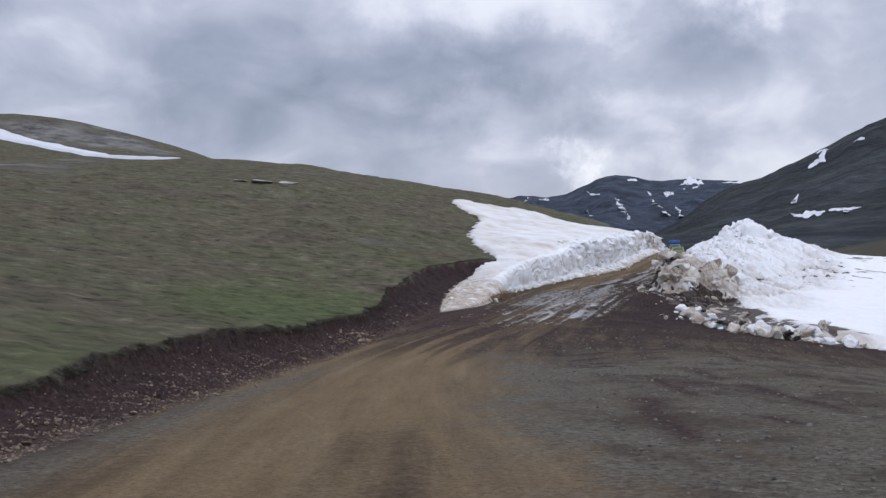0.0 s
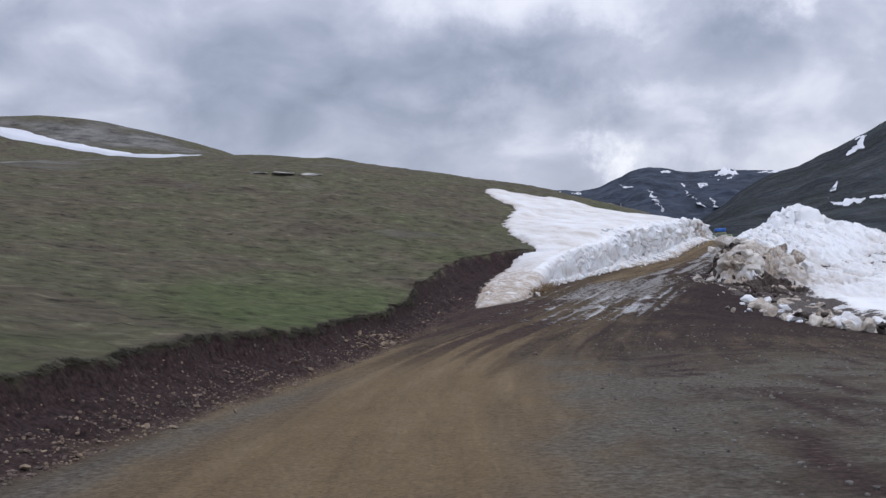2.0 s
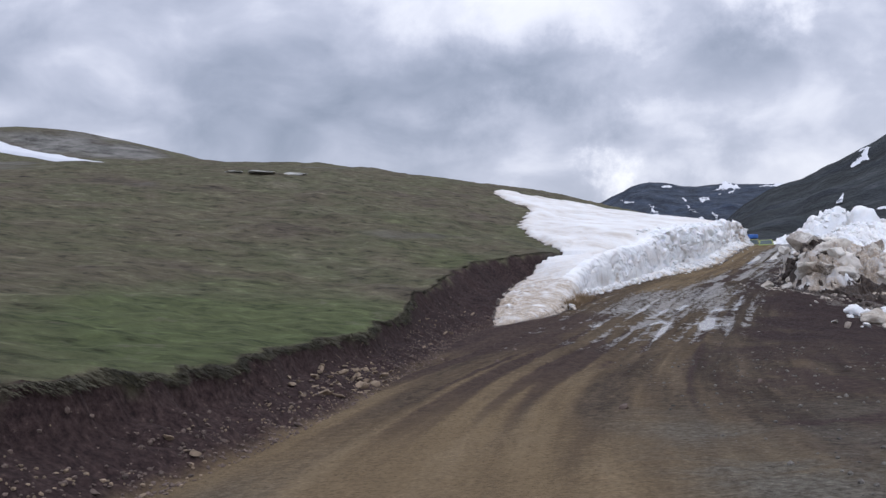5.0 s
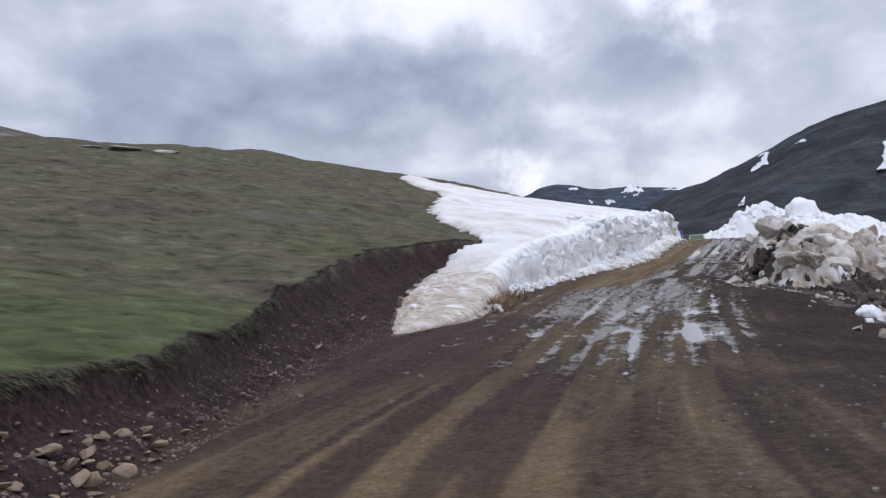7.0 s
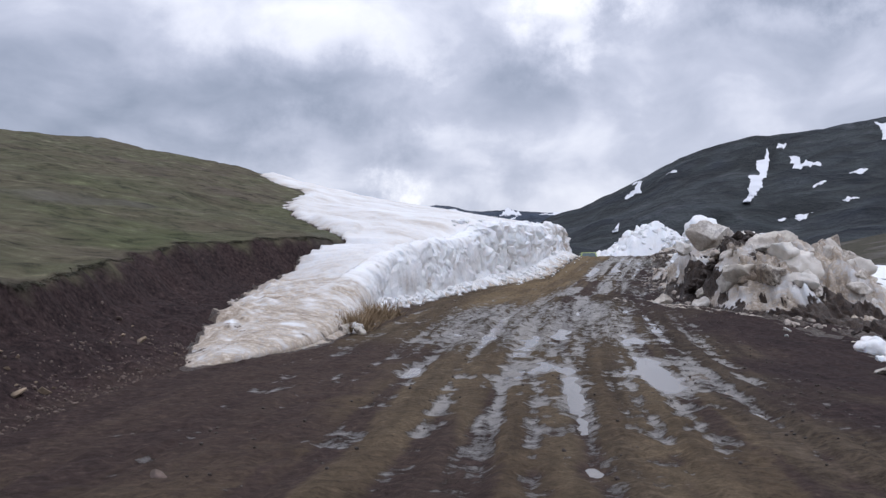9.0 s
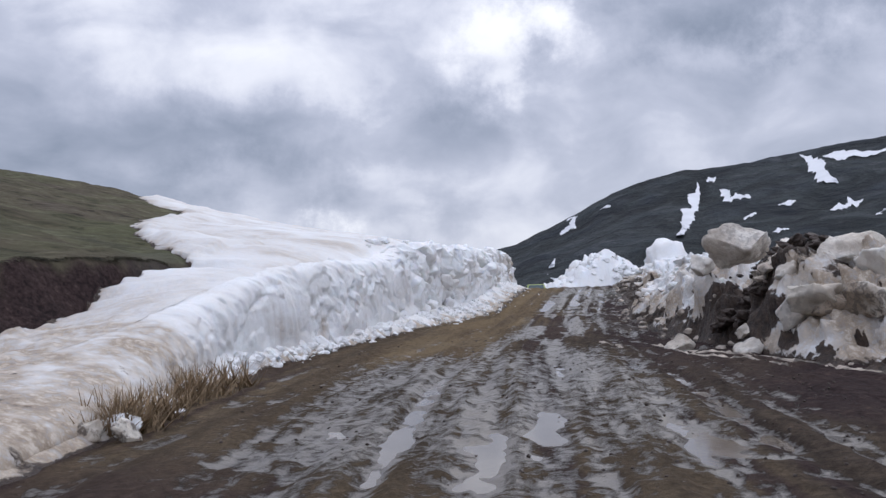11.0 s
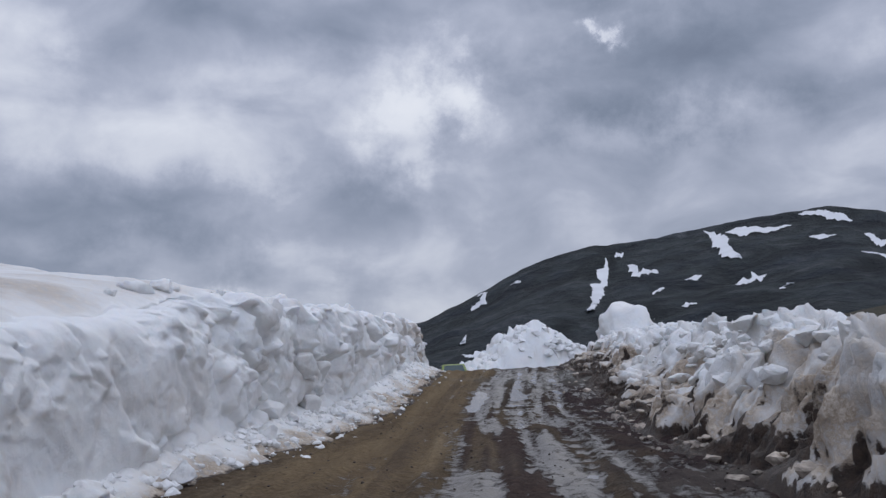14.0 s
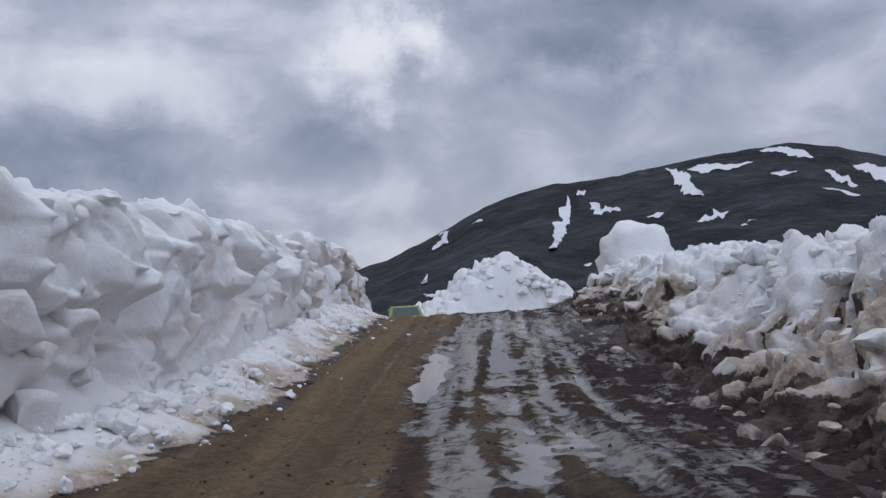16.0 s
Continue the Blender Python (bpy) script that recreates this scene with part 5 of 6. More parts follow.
def build_snow_blocks():
    rng = random.Random(7)
    white = "lump of broken white snow on the cut snow bank"
    grey = "lump of dirty grey snow on the ploughed bank"
    for _ in range(24):
        y = rng.uniform(80, 116)
        x = float(wall_foot(y) - wall_width(y)) - rng.uniform(0, 1.0)
        put(CLEAN, "snow_block", x, y, float(left_snow_z(x, y)), rng.choice((0.2, 0.28, 0.4, 0.55)) * rng.uniform(0.7, 1.2), rng, white, "snow block", "lumps on the cut wall", 0.4)
    for _ in range(26):
        y = rng.uniform(66, 104)
        d = abs(rng.gauss(0, 0.4)) * float(apron_width(y))
        x = float(wall_foot(y)) + d
        put(CLEAN, "snow_block", x, y, float(bare_ground(x, y)[0] + apron(d, y)), rng.choice((0.2, 0.3, 0.3, 0.5)) * rng.uniform(0.7, 1.2), rng, "lump of white snow fallen at the cut wall's foot", "snow block", "lumps at the wall's foot", 0.35)
    # squared blocks standing out of the cut face
    for _ in range(52):
        y = 84 + 24 * rng.random()
        up = rng.random()
        base, rim = float(bare_ground(float(wall_foot(y)), y)[0]) + 0.5, float(wall_top(y))
        x = float(wall_foot(y)) - 0.12 - 0.55 * up ** 3 - rng.uniform(0, 0.2)
        size = rng.choice((0.35, 0.5, 0.7, 0.9)) * rng.uniform(0.8, 1.15)
        put(SQUARE, "snow_block", x, y, base + (rim - base) * up - 0.38 * size, size, rng, "squared block standing out of the cut snow face", "snow block", "blocks in the cut face", 0.0, 1.2, 0.3)
    for _ in range(30):
        y = rng.uniform(74, 113)
        x = float(right_foot(y)) + rng.uniform(1.6, 4.4)
        put(CLEAN, "snow_block", x, y, float(right_snow_z(x, y)), rng.choice((0.3, 0.45, 0.6, 0.8)) * rng.uniform(0.7, 1.1), rng, "lump of broken snow on the ploughed bank", "snow block", "lumps on the ploughed bank", 0.42)
    # the dirty heap at the near end
    for x, y, z, size, kind in ((16.35, 69.3, 1.35, 1.45, 2), (15.15, 69.0, 1.0, 0.58, 2), (17.3, 69.0, 1.25, 0.85, 2), (15.4, 66.4, 0.7, 1.2, 1), (16.8, 66.0, 0.9, 1.3, 1),
                                (18.4, 66.4, 0.6, 1.3, 1), (19.7, 66.8, 0.3, 1.2, 1), (17.2, 64.9, 0.3, 1.3, 1), (14.8, 64.8, 0.1, 1.1, 1), (15.9, 63.9, -0.2, 1.0, 1), (18.6, 64.7, -0.1, 1.1, 1),
                                (2.75, 60.5, -1.02, 0.42, 1), (3.15, 60.9, -0.98, 0.5, 0), (3.3, 60.4, -1.02, 0.3, 1), (20.6, 67.2, -0.3, 0.8, 0), (18.4, 69.4, 1.1, 0.9, 0), (19.2, 68.6, 0.7, 0.8, 0), (13.85, 67.8, -0.72, 0.62, 1)):
        if kind == 2:
            put(CREAM, "snow_block", x, y, z, size, rng, "pale cream boulder of soiled snow on dark earth", "snow block", "boulders of the dirty heap", 0.3, 1.1)
        else:
            put(DIRTY if kind else CLEAN, "snow_block", x, y, z, size, rng, grey if kind else white, "snow block", "blocks of the dirty heap", 0.3)
    for cx, cy, cz, n in ((16.0, 66.6, 1.35, 26), (15.2, 67.2, 0.8, 22), (14.9, 66.4, 0.4, 18), (15.0, 57.5, -1.3, 14), (14.6, 50.0, -1.7, 16), (16.4, 46.6, -2.1, 14)):
        for _ in range(n):
            x, y = rng.gauss(cx, 0.4), rng.gauss(cy, 0.5)
            z = min(rng.gauss(cz, 0.2), max(float(right_snow_z(x, y)), float(bare_ground(x, y)[0])) + 0.3)
            put(CLODS, "earth_clod", x, y, z, rng.uniform(0.10, 0.38), rng, "clump of dark earth ploughed up on the snow", "earth clod", "clods on the snow heap", 0.3)
    for _ in range(42):
        a, r = rng.uniform(0, 6.28), rng.uniform(0.2, 1) ** 0.6
        x, y = 17.0 + 2.9 * r * math.cos(a), 65.9 + 3.0 * r * math.sin(a)
        z = max(float(right_snow_z(x, y)), float(bare_ground(x, y)[0]))
        if rng.random() < 0.6:
            put(CREAM, "snow_block", x, y, z, rng.uniform(0.4, 1.15), rng, "rounded lump of cream-coloured soiled snow on the heap", "snow block", "blocks of the dirty heap", 0.42)
        else:
            put(DIRTY, "snow_block", x, y, z, rng.uniform(0.35, 1.0), rng, grey, "snow block", "blocks of the dirty heap", 0.42)
    # debris along the near edge of the lying snow
    for _ in range(64):
        x = 13.6 + 6.2 * rng.random()
        y = float(right_front(x)) + 0.3 + (9.0 if x < 16.5 else 4.5) * rng.random() ** 1.3
        z = max(float(right_snow_z(x, y)), float(bare_ground(x, y)[0]))
        put(DIRTY if rng.random() < 0.6 else CLEAN, "snow_block", x, y, z, rng.uniform(0.25, 1.2) * rng.uniform(0.6, 1), rng, "lump of dirty melting snow in dark soil", "snow block", "debris at the snow's edge", 0.25, 0.9)
    # a great boulder of snow near the crest
    for x, y, z, size in ((34.8, 108.3, 2.55, 3.2), (36.9, 109.6, 2.7, 2.0), (33.0, 105.2, 2.2, 1.7)):
        put(CLEAN, "snow_block", x, y, z, size, rng, "large pale boulder of snow on the ploughed bank", "snow block", "boulders near the crest", 0.3)
    # lumps lying on the dark apron before the bank
    for cx, cy, n, size in ((12.1, 53.9, 3, 0.4), (14.6, 54.6, 9, 0.9), (16.6, 51.6, 10, 0.9), (17.8, 48.2, 8, 0.8), (15.6, 57.5, 6, 0.7), (18.4, 55.5, 7, 0.9), (19.3, 45.6, 7, 0.6), (13.4, 58.8, 3, 0.4)):
        for _ in range(n):
            x, y = rng.gauss(cx, 0.8), rng.gauss(cy, 0.9)
            z = float(bare_ground(x, y)[0])
            put(CLEAN if rng.random() < 0.25 else DIRTY, "snow_block", x, y, z, size * rng.uniform(0.2, 0.8), rng, "lump of melting snow on the dark mud", "snow block", "lumps on the mud", 0.22, 0.75)

build_snow_blocks()


def build_stones():
    rng = random.Random(11)
    for n in range(240):
        if n < 20:
            y = rng.gauss(40, 3.2)
        elif n < 45:
            y = rng.gauss(57, 3)
        else:
            y = 11 + 45 * rng.random() ** 1.6
        y = min(max(y, 10), 63)
        p = min(0.7, abs(rng.gauss(0.15, 0.33)))
        x = float(bank_foot(y)) + (float(bank_top(y)) - float(bank_foot(y))) * p
        size = rng.choice((0.04, 0.05, 0.06, 0.08, 0.12)) * rng.uniform(0.7, 1.3)
        put(STONES, "stone", x, y, float(ground_z(x, y)[0]), size, rng, "angular brown stone on the cut earth bank", "stone", "stones on the bank", 0.18)
    for n in range(120):
        y = rng.gauss(38.4, 1.6) if n < 70 else rng.uniform(11, 32)
        x = float(bank_foot(y)) + rng.gauss(-0.55 if n < 70 else -0.35, 0.3)
        put(WARM, "stone", x, y, float(ground_z(x, y)[0]), rng.choice((0.07, 0.10, 0.14, 0.21) if n < 70 else (0.06, 0.08, 0.1, 0.14)) * rng.uniform(0.8, 1.2), rng, "angular ochre stone fallen at the bank's foot", "stone", "fallen ochre stones", 0.15)
    for n in range(26):
        y = rng.uniform(46, 58)
        x = float(bank_foot(y)) + (float(bank_top(y)) - float(bank_foot(y))) * rng.uniform(0.1, 0.75)
        put(WARM, "stone", x, y, float(ground_z(x, y)[0]), rng.choice((0.07, 0.1, 0.14, 0.22)), rng, "pale angular stone stuck in the dark bank", "stone", "stones in the dark bank", 0.2)
    for x, y in ((4.5, 37.0), (1.5, 34.2), (-0.4, 44.0), (-1.9, 45.5), (0.2, 47.0)):
        put(STONES, "stone", x, y, float(ground_z(x, y)[0]), 0.16, rng, "loose stone lying on the muddy track", "stone", "stones on the track", 0.2)


def scatter_mesh(name, spots, bases, mat, label, category):
    """Many small pieces joined: stuff that nobody could count."""
    rng = random.Random(23)
    V, F, n = [], [], 0
    for x, y, z, size in spots:
        v, f = rng.choice(bases)
        a, c, s = rng.uniform(0, 6.28), 0, 0
        c, s = math.cos(a), math.sin(a)
        w = v * size * np.array([1, 1, rng.uniform(0.75, 1.1)])
        w = np.stack([w[:, 0] * c - w[:, 1] * s + x, w[:, 0] * s + w[:, 1] * c + y, w[:, 2] + z], -1)
        V.append(w)
        F.append(f + n)
        n += len(v)
    me = mesh_from(name, np.concatenate(V), np.concatenate(F), mat, False)
    return tagged(new(name, me), label, category, kind="stuff")


def pebble_bases(count):
    out = []
    for i in range(count):
        rng = random.Random(900 + i)
        bm = bmesh.new()
        bmesh.ops.create_icosphere(bm, subdivisions=1, radius=0.5)
        v = np.array([[c * rng.uniform(0.7, 1.2) for c in u.co] for u in bm.verts])
        f = np.array([[u.index for u in g.verts] for g in bm.faces])
        bm.free()
        out.append((v, f))
    return out


def lump_bases(meshes):
    out = []
    for me in meshes:
        v = np.array([u.co[:] for u in me.vertices])
        f = np.array([list(q.vertices) for q in me.polygons])
        out.append((v, f))
    return out


def build_snow_crumbs():
    """Crumbs too many to count: under the cut wall, along the ploughed bank, on the far heap."""
    rng = np.random.default_rng(77)
    small = lump_bases([lump_mesh("crumb", 700 + i, BLOCK, 9, 0.85, 0.12, 2) for i in range(6)])
    n = 2600
    y = rng.uniform(61, 116, n)
    d = (np.abs(rng.normal(0.3, 0.4, n)) - 0.05) * apron_width(y)
    x = wall_foot(y) + d
    size = 0.03 + 0.20 * rng.random(n) ** 4
    z = bare_ground(x, y)[0] + apron(d, y) - size * 0.05
    scatter_mesh("snow_crumbs", zip(x, y, z, size), small, CRUMB, "crumbs of white snow along the cut wall's foot", "snow")
    n = 1700
    y = rng.uniform(72, 113, n)
    d = rng.uniform(0.1, 6.5, n)
    x = right_foot(y) + d
    z = np.maximum(right_snow_z(x, y), bare_ground(x, y)[0])
    size = 0.12 + 0.50 * rng.random(n) ** 2.4
    chunk = lump_bases([lump_mesh("crumb", 740 + i, BLOCK, 14, 0.95, 0.10, 3, 0.22, 0.42) for i in range(6)])
    high = ((z - bare_ground(x, y)[0]) > 0.9) & (y > 75)
    scatter_mesh("snow_chunks", zip(x[high], y[high], (z - size * 0.12)[high], size[high]), chunk, BLOCK, "broken chunks of white snow heaped on the ploughed bank", "snow")
    grey = lump_bases([lump_mesh("crumb", 720 + i, BLOCK, 7, 0.8, 0.2, 2) for i in range(5)])
    n = 170
    y = rng.uniform(62, 106, n)
    x = right_foot(y) + rng.normal(0.15, 0.4, n)
    z = np.maximum(right_snow_z(x, y), bare_ground(x, y)[0])
    size = 0.05 + 0.28 * rng.random(n) ** 3
    scatter_mesh("snow_crumbs", zip(x, y, z - size * 0.1, size), grey, GREY_CRUMB, "dirty snow crumbs along the ploughed bank's foot", "snow")
    n = 260
    y = rng.uniform(47, 62, n)
    x = rng.uniform(12, 20, n)
    keep = (fbm(x / 1.6, y / 1.6, 0, 731, 2) > 0.1) & (y > right_front(x) - 1.5) & (x > 14)
    x, y = x[keep], y[keep]
    z = bare_ground(x, y)[0]
    size = 0.06 + 0.3 * rng.random(len(x)) ** 2
    scatter_mesh("snow_crumbs", zip(x, y, z + size * 0.1, size), grey, GREY_CRUMB, "melting snow crumbs on the dark verge", "snow")
    n = 130
    x = rng.uniform(35, 49, n)
    y = 137 + rng.uniform(-2.4, 0.6, n)
    size = rng.uniform(0.3, 0.9, n)
    scatter_mesh("snow_crumbs", zip(x, y, far_top(x) * np.exp(-((y - 138) / 3.2) ** 4) - size * 0.1, size), small, CRUMB, "broken snow on the heap past the crest", "snow")


def build_gravel():
    rng = np.random.default_rng(5)
    bases = pebble_bases(6)
    n = 5200
    y = 8 + 50 * rng.random(n) ** 1.5
    p = np.abs(rng.normal(0.1, 0.4, n))
    x = bank_foot(y) + (bank_top(y) - bank_foot(y)) * np.clip(p - 0.12, -0.4, 0.8)
    z = ground_z(x, y)[0]
    size = rng.uniform(0.02, 0.06, n) * rng.choice([0.7, 1, 1.4], n)
    warm = (rng.random(n) < 0.4) & (y < 43) & (fbm(x / 1.3, y / 1.3, 0, 821, 2) > 0.0)
    scatter_mesh("gravel", zip(x[~warm], y[~warm], (z + size * 0.1)[~warm], size[~warm]), bases, STONE, "loose brown gravel along the bank's foot", "gravel")
    scatter_mesh("gravel", zip(x[warm], y[warm], (z + size * 0.1)[warm], size[warm]), bases, OCHRE, "loose ochre gravel along the bank's foot", "gravel")
    n = 2400
    y = 9 + 35 * rng.random(n) ** 1.5
    x = rng.uniform(2.2, 15, n)
    z = ground_z(x, y)[0]
    size = 0.02 + 0.07 * rng.random(n) ** 2
    scatter_mesh("gravel", zip(x, y, z + size * 0.1, size), bases, VERGE, "grey gravel strewn over the wide verge", "gravel")
    n = 2200
    y = rng.uniform(46, 112, n)
    u = np.where(rng.random(n) < 0.5, rng.normal(3.4, 0.9, n), rng.uniform(-3.5, 3.5, n))
    x = road_x(y) + u / 0.94
    keep = (x > wall_foot(y) + 0.2)
    x, y = x[keep], y[keep]
    z = ground_z(x, y)[0]
    size = rng.uniform(0.015, 0.055, len(x))
    scatter_mesh("mud_clods", zip(x, y, z + size * 0.1, size), bases, MUD, "clods of churned dark mud on the track", "mud")


def build_grass():
    rng = np.random.default_rng(9)
    n = 22000
    y = rng.uniform(9, 74, n)
    back = np.abs(rng.normal(0, 0.22, n)) * 0.5
    wig = 0.28 * fbm(y / 1.7, 3.1, 0, 21, 3) + 0.10 * vnoise(y / 0.35, 7.7, 0, 22)
    x = bank_top(y) + wig - back + 0.12
    z = bare_ground(x, y)[0]
    keep = ~((y > 57) & (x > snow_left(y) - 0.2))
    x, y, z, back = x[keep], y[keep], z[keep], back[keep]
    m = len(x)
    V, F = [], []
    for k in range(3):
        a = rng.uniform(0, 6.28, m)
        tall = rng.uniform(0.04, 0.13, m)
        lean = rng.uniform(0.2, 1.0, m) * tall
        hang = -0.7 * tall
        c, s = np.cos(a), np.sin(a)
        w = 0.011
        ox, oy = x + rng.normal(0, 0.05, m), y + rng.normal(0, 0.05, m)
        tip = np.stack([ox + 0.4 * c * lean + 0.08, oy + 0.4 * s * lean, z + hang], -1)
        V += [np.stack([ox - s * w, oy + c * w, z - 0.02], -1), np.stack([ox + s * w, oy - c * w, z - 0.02], -1), tip]
    V = np.concatenate(V)
    for k in range(3):
        i = np.arange(m)
        F.append(np.stack([3 * k * m + i, (3 * k + 1) * m + i, (3 * k + 2) * m + i], -1))
    me = mesh_from("grass", V, np.concatenate(F), BLADE, False)
    tagged(new("grass", me), "short olive grass fringing the cut bank", "grass", kind="stuff")
    # dry stalks at the snow's foot
    n = 2400
    y = 60.6 + 4.6 * rng.random(n) ** 1.3
    clump = np.floor(y / 0.35)
    y = y + 0.15 * np.sin(clump * 7.1)
    x = wall_foot(y) + 0.12 + 0.25 * np.sin(clump * 3.3) + rng.normal(0, 0.16, n)
    z = bare_ground(x, y)[0]
    a, tall = rng.uniform(0, 6.28, n), rng.uniform(0.08, 0.6, n) * (0.45 + 0.55 * np.abs(np.sin(clump * 5.7)))
    c, s, w = np.cos(a), np.sin(a), 0.017
    lean = tall * rng.uniform(0.2, 1.5, n)
    V = np.concatenate([np.stack([x - s * w, y + c * w, z - 0.03], -1), np.stack([x + s * w, y - c * w, z - 0.03], -1), np.stack([x + c * lean, y + s * lean, z + tall], -1)])
    i = np.arange(n)
    tagged(new("dry_stalks", mesh_from("dry_stalks", V, np.stack([i, i + n, i + 2 * n], -1), STRAW, False)), "dry straw-coloured stalks at the snow's foot", "dry grass", kind="stuff")


def build_ice_strips():
    """Thin ribs of old ice left along the foot of the dirty heap."""
    for n, (x0, y0, x1, y1, wide) in enumerate(((13.75, 69.2, 13.9, 64.6, 0.09), (13.5, 67.4, 13.4, 63.2, 0.07), (14.0, 65.6, 14.1, 62.0, 0.10), (13.15, 70.4, 12.9, 68.6, 0.06))):
        t = np.linspace(0, 1, 46)
        cx = x0 + (x1 - x0) * t + 0.10 * fbm(t * 5, n, 0, 801, 3)
        cy = y0 + (y1 - y0) * t
        w = wide * np.sqrt(np.clip(np.minimum(t, 1 - t) * 6, 0, 1)) * (0.55 + 0.5 * np.abs(fbm(t * 9, n + 4.0, 0, 802, 3)))
        v = np.linspace(-1, 1, 9)
        X, Y = cx[:, None] + w[:, None] * v[None], np.repeat(cy[:, None], 9, 1)
        Z = ground_z(X, Y)[0] - 0.03 + 0.065 * np.sqrt(1 - 0.999 * v[None] ** 2) * (0.7 + 0.4 * fbm(X / 0.15, Y / 0.15, 0, 803, 3))
        me = mesh_from("ice_strip", np.stack([X, Y, Z], -1).reshape(-1, 3), grid_faces(46, 9)[:, ::-1], GREY_CRUMB)
        tagged(new("ice_strip", me), "thin rib of dirty ice on the dark mud", "ice", "ice strips at the heap's foot")


build_stones()
build_ice_strips()
build_snow_crumbs()
build_gravel()
build_grass()

# ---- the hill's rocks and its long strip of snow ----


def build_hill_things():
    rng = random.Random(31)
    slab = [lump_mesh("rock", 600 + i, ROCK, 9, 0.55, 0.2) for i in range(4)]
    for x, y, size in ((-18.2, 97.5, 2.2), (-16.0, 100.8, 2.0), (-20.5, 96.6, 1.4)):
        put(slab, "rock", x, y, float(hill_z(np.float64(x), np.float64(y))), size, rng, "flat pale rock slab in the hillside turf", "rock", "slabs on the hill", 0.36, 0.35, 0.08)
    t = np.linspace(0, 1, 60)
    cx = -114 + 66 * t
    cy = 198 - 0.36 * (cx + 90) + 1.5 * np.sin(t * 5)
    w = (7.5 * (1 - t) ** 0.7 + 0.3) * (1 + 0.25 * fbm(t * 9, 0.0, 0, 611, 2))
    v = np.linspace(-0.5, 0.5, 9)
    X = cx[:, None] + 0 * v[None]
    Y = cy[:, None] + w[:, None] * v[None]
    Z = hill_z(X, Y) + 0.55
    Z[:, 0] -= 1.0
    Z[:, -1] -= 1.0
    me = mesh_from("snow_strip", np.stack([X, Y, Z], -1).reshape(-1, 3), grid_faces(60, 9)[:, ::-1], FAR_SNOW)
    tagged(new("snow_strip", me), "long narrow strip of old snow under the ridge", "snow", kind="structure")


build_hill_things()

# ---- vehicles ----
PAINT = plain("lime_green_paint", (0.23, 0.29, 0.07), 0.35, 0.0, 0.08, 3.0)
SAND = plain("olive_sand_paint", (0.27, 0.26, 0.10), 0.5, 0.0, 0.15, 3.0)
DARK = plain("dirty_black_plastic", (0.045, 0.042, 0.04), 0.7, 0.0, 0.3, 6.0)
TYRE = plain("tyre_rubber", (0.03, 0.027, 0.025), 0.9, 0.0, 0.3, 8.0)
RIM = plain("dusty_rim", (0.22, 0.21, 0.2), 0.5, 0.6, 0.2, 8.0)
LAMP = plain("tail_lamp_red", (0.30, 0.035, 0.02), 0.3, 0.0, 0.1, 8.0)
PLATE = plain("plate_white", (0.55, 0.55, 0.52), 0.5, 0.0, 0.1, 20.0)
INK = plain("plate_bar", (0.04, 0.04, 0.045), 0.6, 0.0, 0.1, 20.0)
TARP = plain("blue_tarpaulin", (0.03, 0.11, 0.36), 0.55, 0.0, 0.25, 4.0, 0.03)
TINT, _t, _b = material("tinted_window")
_b.inputs["Base Color"].default_value = (0.05, 0.075, 0.07, 1)
_b.inputs["Roughness"].default_value = 0.08
_b.inputs["Specular IOR Level"].default_value = 0.8


def loft(stations, bevel=0.0):
    """A closed body through rings of (x, z) points at each y."""
    bm = bmesh.new()
    rings = [[bm.verts.new((x, y, z)) for x, z in ring] for y, ring in stations]
    n = len(rings[0])
    for a, b in zip(rings, rings[1:]):
        for i in range(n):
            bm.faces.new((a[i], a[(i + 1) % n], b[(i + 1) % n], b[i]))
    bm.faces.new(rings[0][::-1])
    bm.faces.new(rings[-1])
    bmesh.ops.recalc_face_normals(bm, faces=bm.faces[:])
    if bevel:
        bmesh.ops.bevel(bm, geom=bm.edges[:], offset=bevel, segments=2, affect="EDGES", profile=0.6)
    for f in bm.faces:
        f.smooth = True
    return bm


def box(cx, cy, cz, sx, sy, sz, bevel=0.01):
    bm = bmesh.new()
    bmesh.ops.create_cube(bm, size=1.0, matrix=Matrix.Translation((cx, cy, cz)) @ Matrix.Diagonal((sx, sy, sz, 1)))
    if bevel:
        bmesh.ops.bevel(bm, geom=bm.edges[:], offset=bevel, segments=2, affect="EDGES", profile=0.6)
    return bm


def panel(corners, out, thick=0.012):
    """A pane set a little proud of a body, from its four corners."""
    bm = bmesh.new()
    o = Vector(out).normalized() * thick
    a = [bm.verts.new(Vector(c) - o) for c in corners]
    b = [bm.verts.new(Vector(c) + o) for c in corners]
    bm.faces.new(a[::-1])
    bm.faces.new(b)
    for i in range(4):
        bm.faces.new((a[i], a[(i + 1) % 4], b[(i + 1) % 4], b[i]))
    bmesh.ops.recalc_face_normals(bm, faces=bm.faces[:])
    return bm


def ring(hw, lo, hi, tuck=0.06):
    """Half-width hw between the sill and the belt, tucked in at both."""
    m = lo + (hi - lo) * 0.55
    return [(-hw + tuck, lo), (hw - tuck, lo), (hw, lo + 0.12), (hw, m), (hw - tuck * 0.7, hi), (-hw + tuck * 0.7, hi), (-hw, m), (-hw, lo + 0.12)]


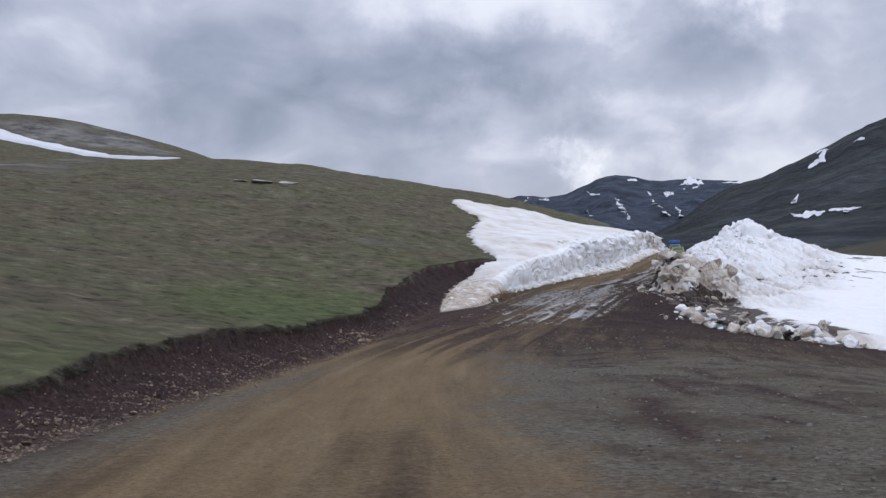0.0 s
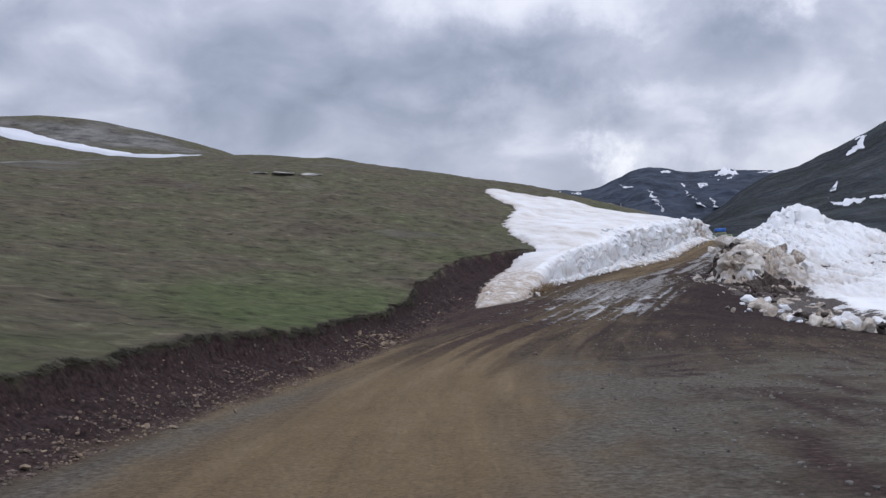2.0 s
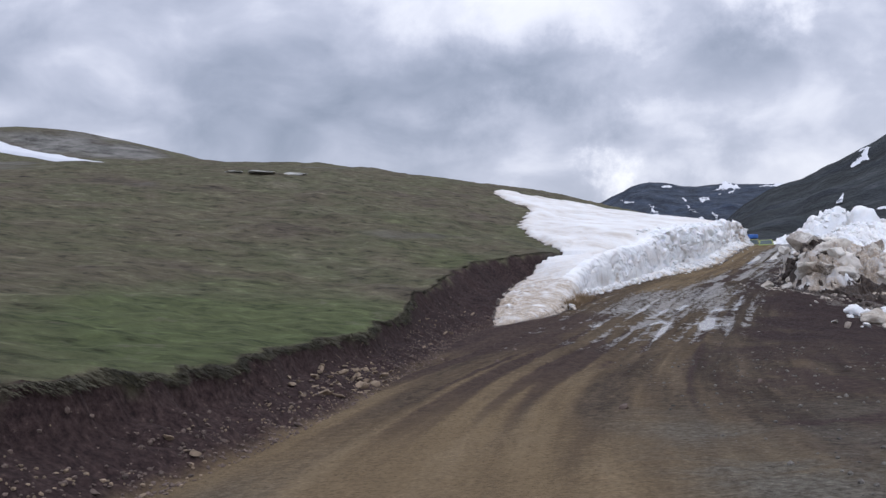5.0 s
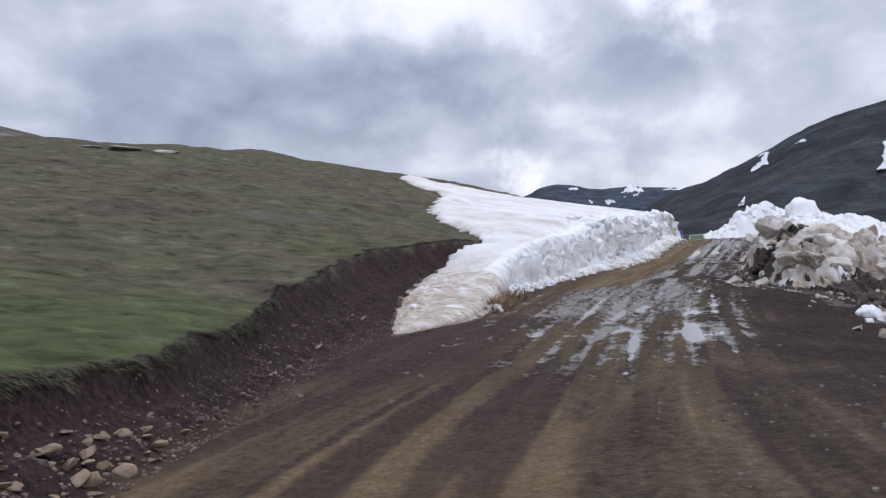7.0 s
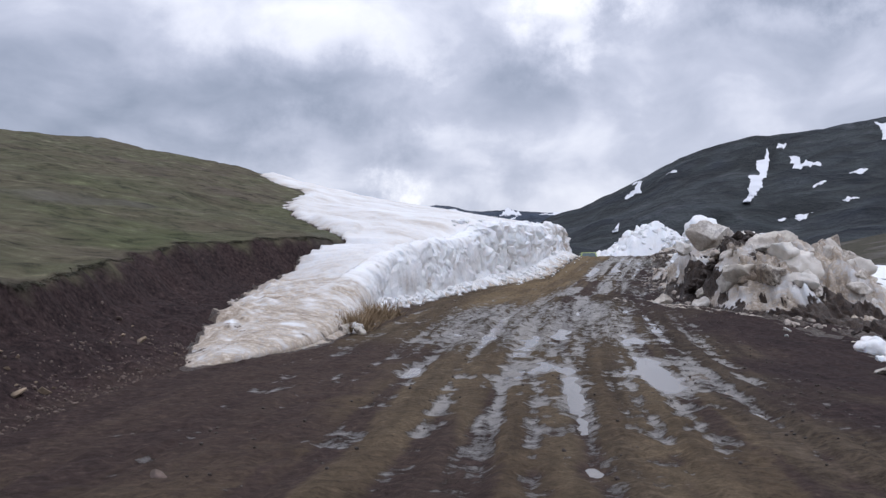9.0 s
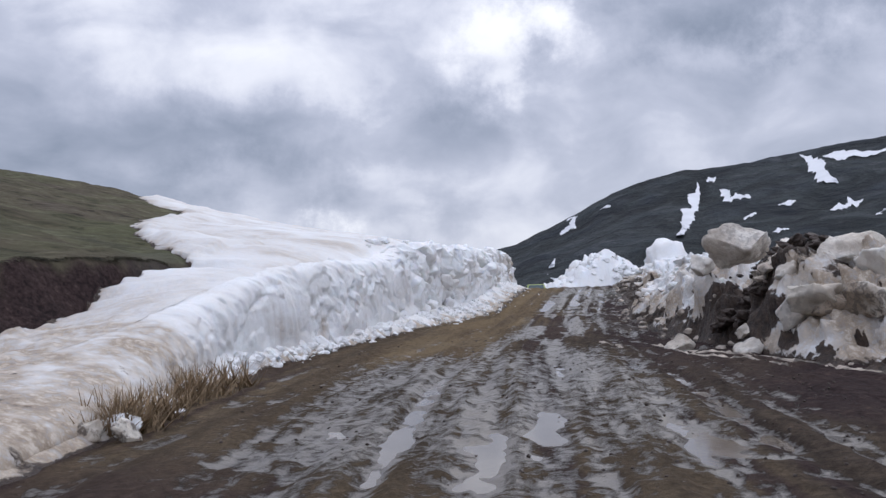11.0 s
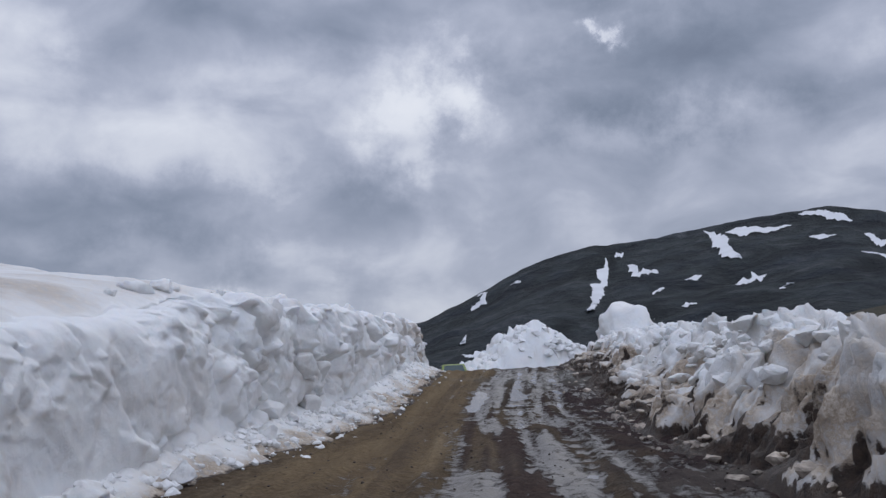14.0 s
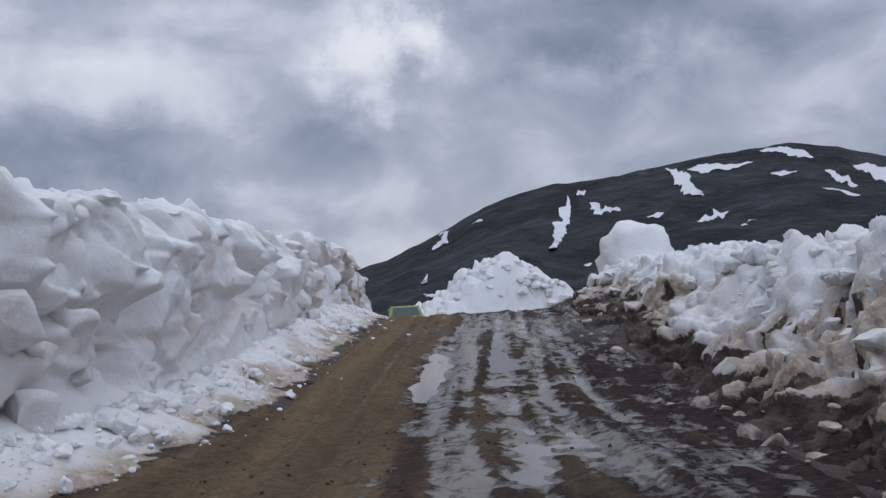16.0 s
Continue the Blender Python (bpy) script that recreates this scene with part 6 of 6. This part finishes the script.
def car(name, label, paint_mat, width, long, belt, top, back_roof, front_roof, wheel_r):
    root = new(name)
    hw, r = width / 2, long / 2
    part("body", loft([(-r, ring(hw - 0.05, 0.34, belt - 0.02)), (-r + 0.12, ring(hw, 0.27, belt)), (-r * 0.4, ring(hw + 0.01, 0.22, belt + 0.02)), (r * 0.35, ring(hw + 0.01, 0.22, belt)),
                       (r * 0.8, ring(hw - 0.02, 0.24, belt - 0.12)), (r, ring(hw - 0.12, 0.32, belt - 0.22))], 0.02), paint_mat, root)
    b0, b1 = -r + 0.10, r * 0.42
    hb, ht = hw - 0.06, hw - 0.20
    z0, z1 = belt - 0.03, top
    bm = bmesh.new()
    low = [bm.verts.new(c) for c in ((-hb, b0, z0), (hb, b0, z0), (hb, b1, z0), (-hb, b1, z0))]
    high = [bm.verts.new(c) for c in ((-ht, back_roof, z1), (ht, back_roof, z1), (ht, front_roof, z1), (-ht, front_roof, z1))]
    for i in range(4):
        bm.faces.new((low[i], low[(i + 1) % 4], high[(i + 1) % 4], high[i]))
    bm.faces.new(high)
    bm.faces.new(low[::-1])
    bmesh.ops.recalc_face_normals(bm, faces=bm.faces[:])
    bmesh.ops.bevel(bm, geom=bm.edges[:], offset=0.05, segments=3, affect="EDGES", profile=0.6)
    for f in bm.faces:
        f.smooth = True
    part("cabin", bm, paint_mat, root)

    def on_cabin(s, e, v, side):
        """A point of the cabin's shell: s along the edge, v up it."""
        q = {"back": ((-hb, b0), (hb, b0), (-ht, back_roof), (ht, back_roof)), "front": ((-hb, b1), (hb, b1), (-ht, front_roof), (ht, front_roof)),
             "one": ((-hb, b0), (-hb, b1), (-ht, back_roof), (-ht, front_roof)), "two": ((hb, b0), (hb, b1), (ht, back_roof), (ht, front_roof))}[side]
        lo = [q[0][i] + (q[1][i] - q[0][i]) * s for i in (0, 1)]
        hi = [q[2][i] + (q[3][i] - q[2][i]) * s for i in (0, 1)]
        return (lo[0] + (hi[0] - lo[0]) * v, lo[1] + (hi[1] - lo[1]) * v, z0 + (z1 - z0) * v)

    def pane(nm, side, s0, s1, out):
        part(nm, panel([on_cabin(s, 0, v, side) for s, v in ((s0, 0.16), (s1, 0.16), (s1, 0.86), (s0, 0.86))], out), TINT, root, "dark tinted window")
    pane("rear_window", "back", 0.09, 0.91, (0, -1, 0.5))
    pane("windscreen", "front", 0.08, 0.92, (0, 1, 0.6))
    for side, out in (("one", (-1, 0, 0.25)), ("two", (1, 0, 0.25))):
        pane("side_window", side, 0.12, 0.40, out)
        pane("side_window", side, 0.44, 0.86, out)
    part("rear_bumper", box(0, -r - 0.01, 0.42, width - 0.02, 0.16, 0.26, 0.04), DARK, root, "muddy black bumper")
    part("front_bumper", box(0, r - 0.03, 0.38, width - 0.16, 0.16, 0.22, 0.04), DARK, root)
    part("garnish", box(0, -r + 0.02, belt - 0.17, width * 0.42, 0.03, 0.07, 0.008), DARK, root)
    for sx in (-1, 1):
        part("tail_light", box(sx * (hw - 0.17), -r + 0.015, belt - 0.20, 0.22, 0.05, 0.20, 0.015), LAMP, root, "red tail light")
        part("mirror", box(sx * (hw + 0.07), r * 0.36, belt + 0.04, 0.16, 0.08, 0.11, 0.02), DARK, root)
    plate = part("number_plate", box(0, -r - 0.095, 0.50, 0.50, 0.012, 0.11, 0.003), PLATE, root, "pale number plate")
    part("bar", box(0, -r - 0.103, 0.50, 0.40, 0.004, 0.055, 0), INK, plate)
    for sx in (-1, 1):
        for wy in (-r * 0.62, r * 0.64):
            bm = bmesh.new()
            bmesh.ops.create_cone(bm, cap_ends=True, segments=28, radius1=wheel_r, radius2=wheel_r, depth=0.19, matrix=Matrix.Translation((sx * (hw - 0.08), wy, wheel_r)) @ Matrix.Rotation(radians(90), 4, "Y"))
            bmesh.ops.bevel(bm, geom=bm.edges[:], offset=0.03, segments=2, affect="EDGES", clamp_overlap=True)
            w = part("wheel", bm, TYRE, root, "muddy black tyre")
            bm = bmesh.new()
            bmesh.ops.create_cone(bm, cap_ends=True, segments=20, radius1=wheel_r * 0.6, radius2=wheel_r * 0.5, depth=0.03, matrix=Matrix.Translation((sx * (hw + 0.02), wy, wheel_r)) @ Matrix.Rotation(sx * radians(90), 4, "Y"))
            part("rim", bm, RIM, w, "dusty grey rim")
    return tagged(root, label, "car")


def stand(root, x, y, heading, wheelbase, track):
    """Set a vehicle on the ground by its wheels, facing a compass heading."""
    a = radians(heading)
    f, s = np.array([math.sin(a), math.cos(a)]), np.array([math.cos(a), -math.sin(a)])

    def h(k, m):
        q = np.array([x, y]) + f * k + s * m
        return float(ground_z(q[0], q[1])[0])
    fr, bk = (h(wheelbase / 2, -track / 2) + h(wheelbase / 2, track / 2)) / 2, (h(-wheelbase / 2, -track / 2) + h(-wheelbase / 2, track / 2)) / 2
    root.matrix_world = Matrix.Translation((x, y, (fr + bk) / 2 - 0.02)) @ Matrix.Rotation(-a, 4, "Z") @ Matrix.Rotation(math.atan2(fr - bk, wheelbase), 4, "X")


hatch = car("hatchback_car", "muddy lime-green hatchback car on the wet track", PAINT, 1.62, 3.9, 0.88, 1.39, -1.45, 0.05, 0.29)
stand(hatch, 28.55, 117.6, 14, 2.45, 1.4)

wagon = car("estate_car", "olive estate car with a blue load on its roof", SAND, 1.78, 4.2, 1.05, 1.80, -1.95, 0.25, 0.34)
for sy in (-1.5, -0.2):
    part("roof_bar", box(0, sy, 1.86, 1.36, 0.05, 0.05, 0.01), DARK, wagon, "dark roof bar")


def load():
    bm = box(0, -0.9, 2.14, 1.40, 2.0, 0.52, 0.12)
    bmesh.ops.subdivide_edges(bm, edges=bm.edges[:], cuts=2, use_grid_fill=True)
    for v in bm.verts:
        d = 0.06 * noise.noise(v.co * 2.3)
        v.co += Vector((d, d, d if v.co.z > 2.0 else 0))
    for f in bm.faces:
        f.smooth = True
    return bm


part("roof_load", load(), TARP, wagon, "bulky load under blue tarpaulin")
stand(wagon, 33.5, 140.5, 8, 2.7, 1.5)
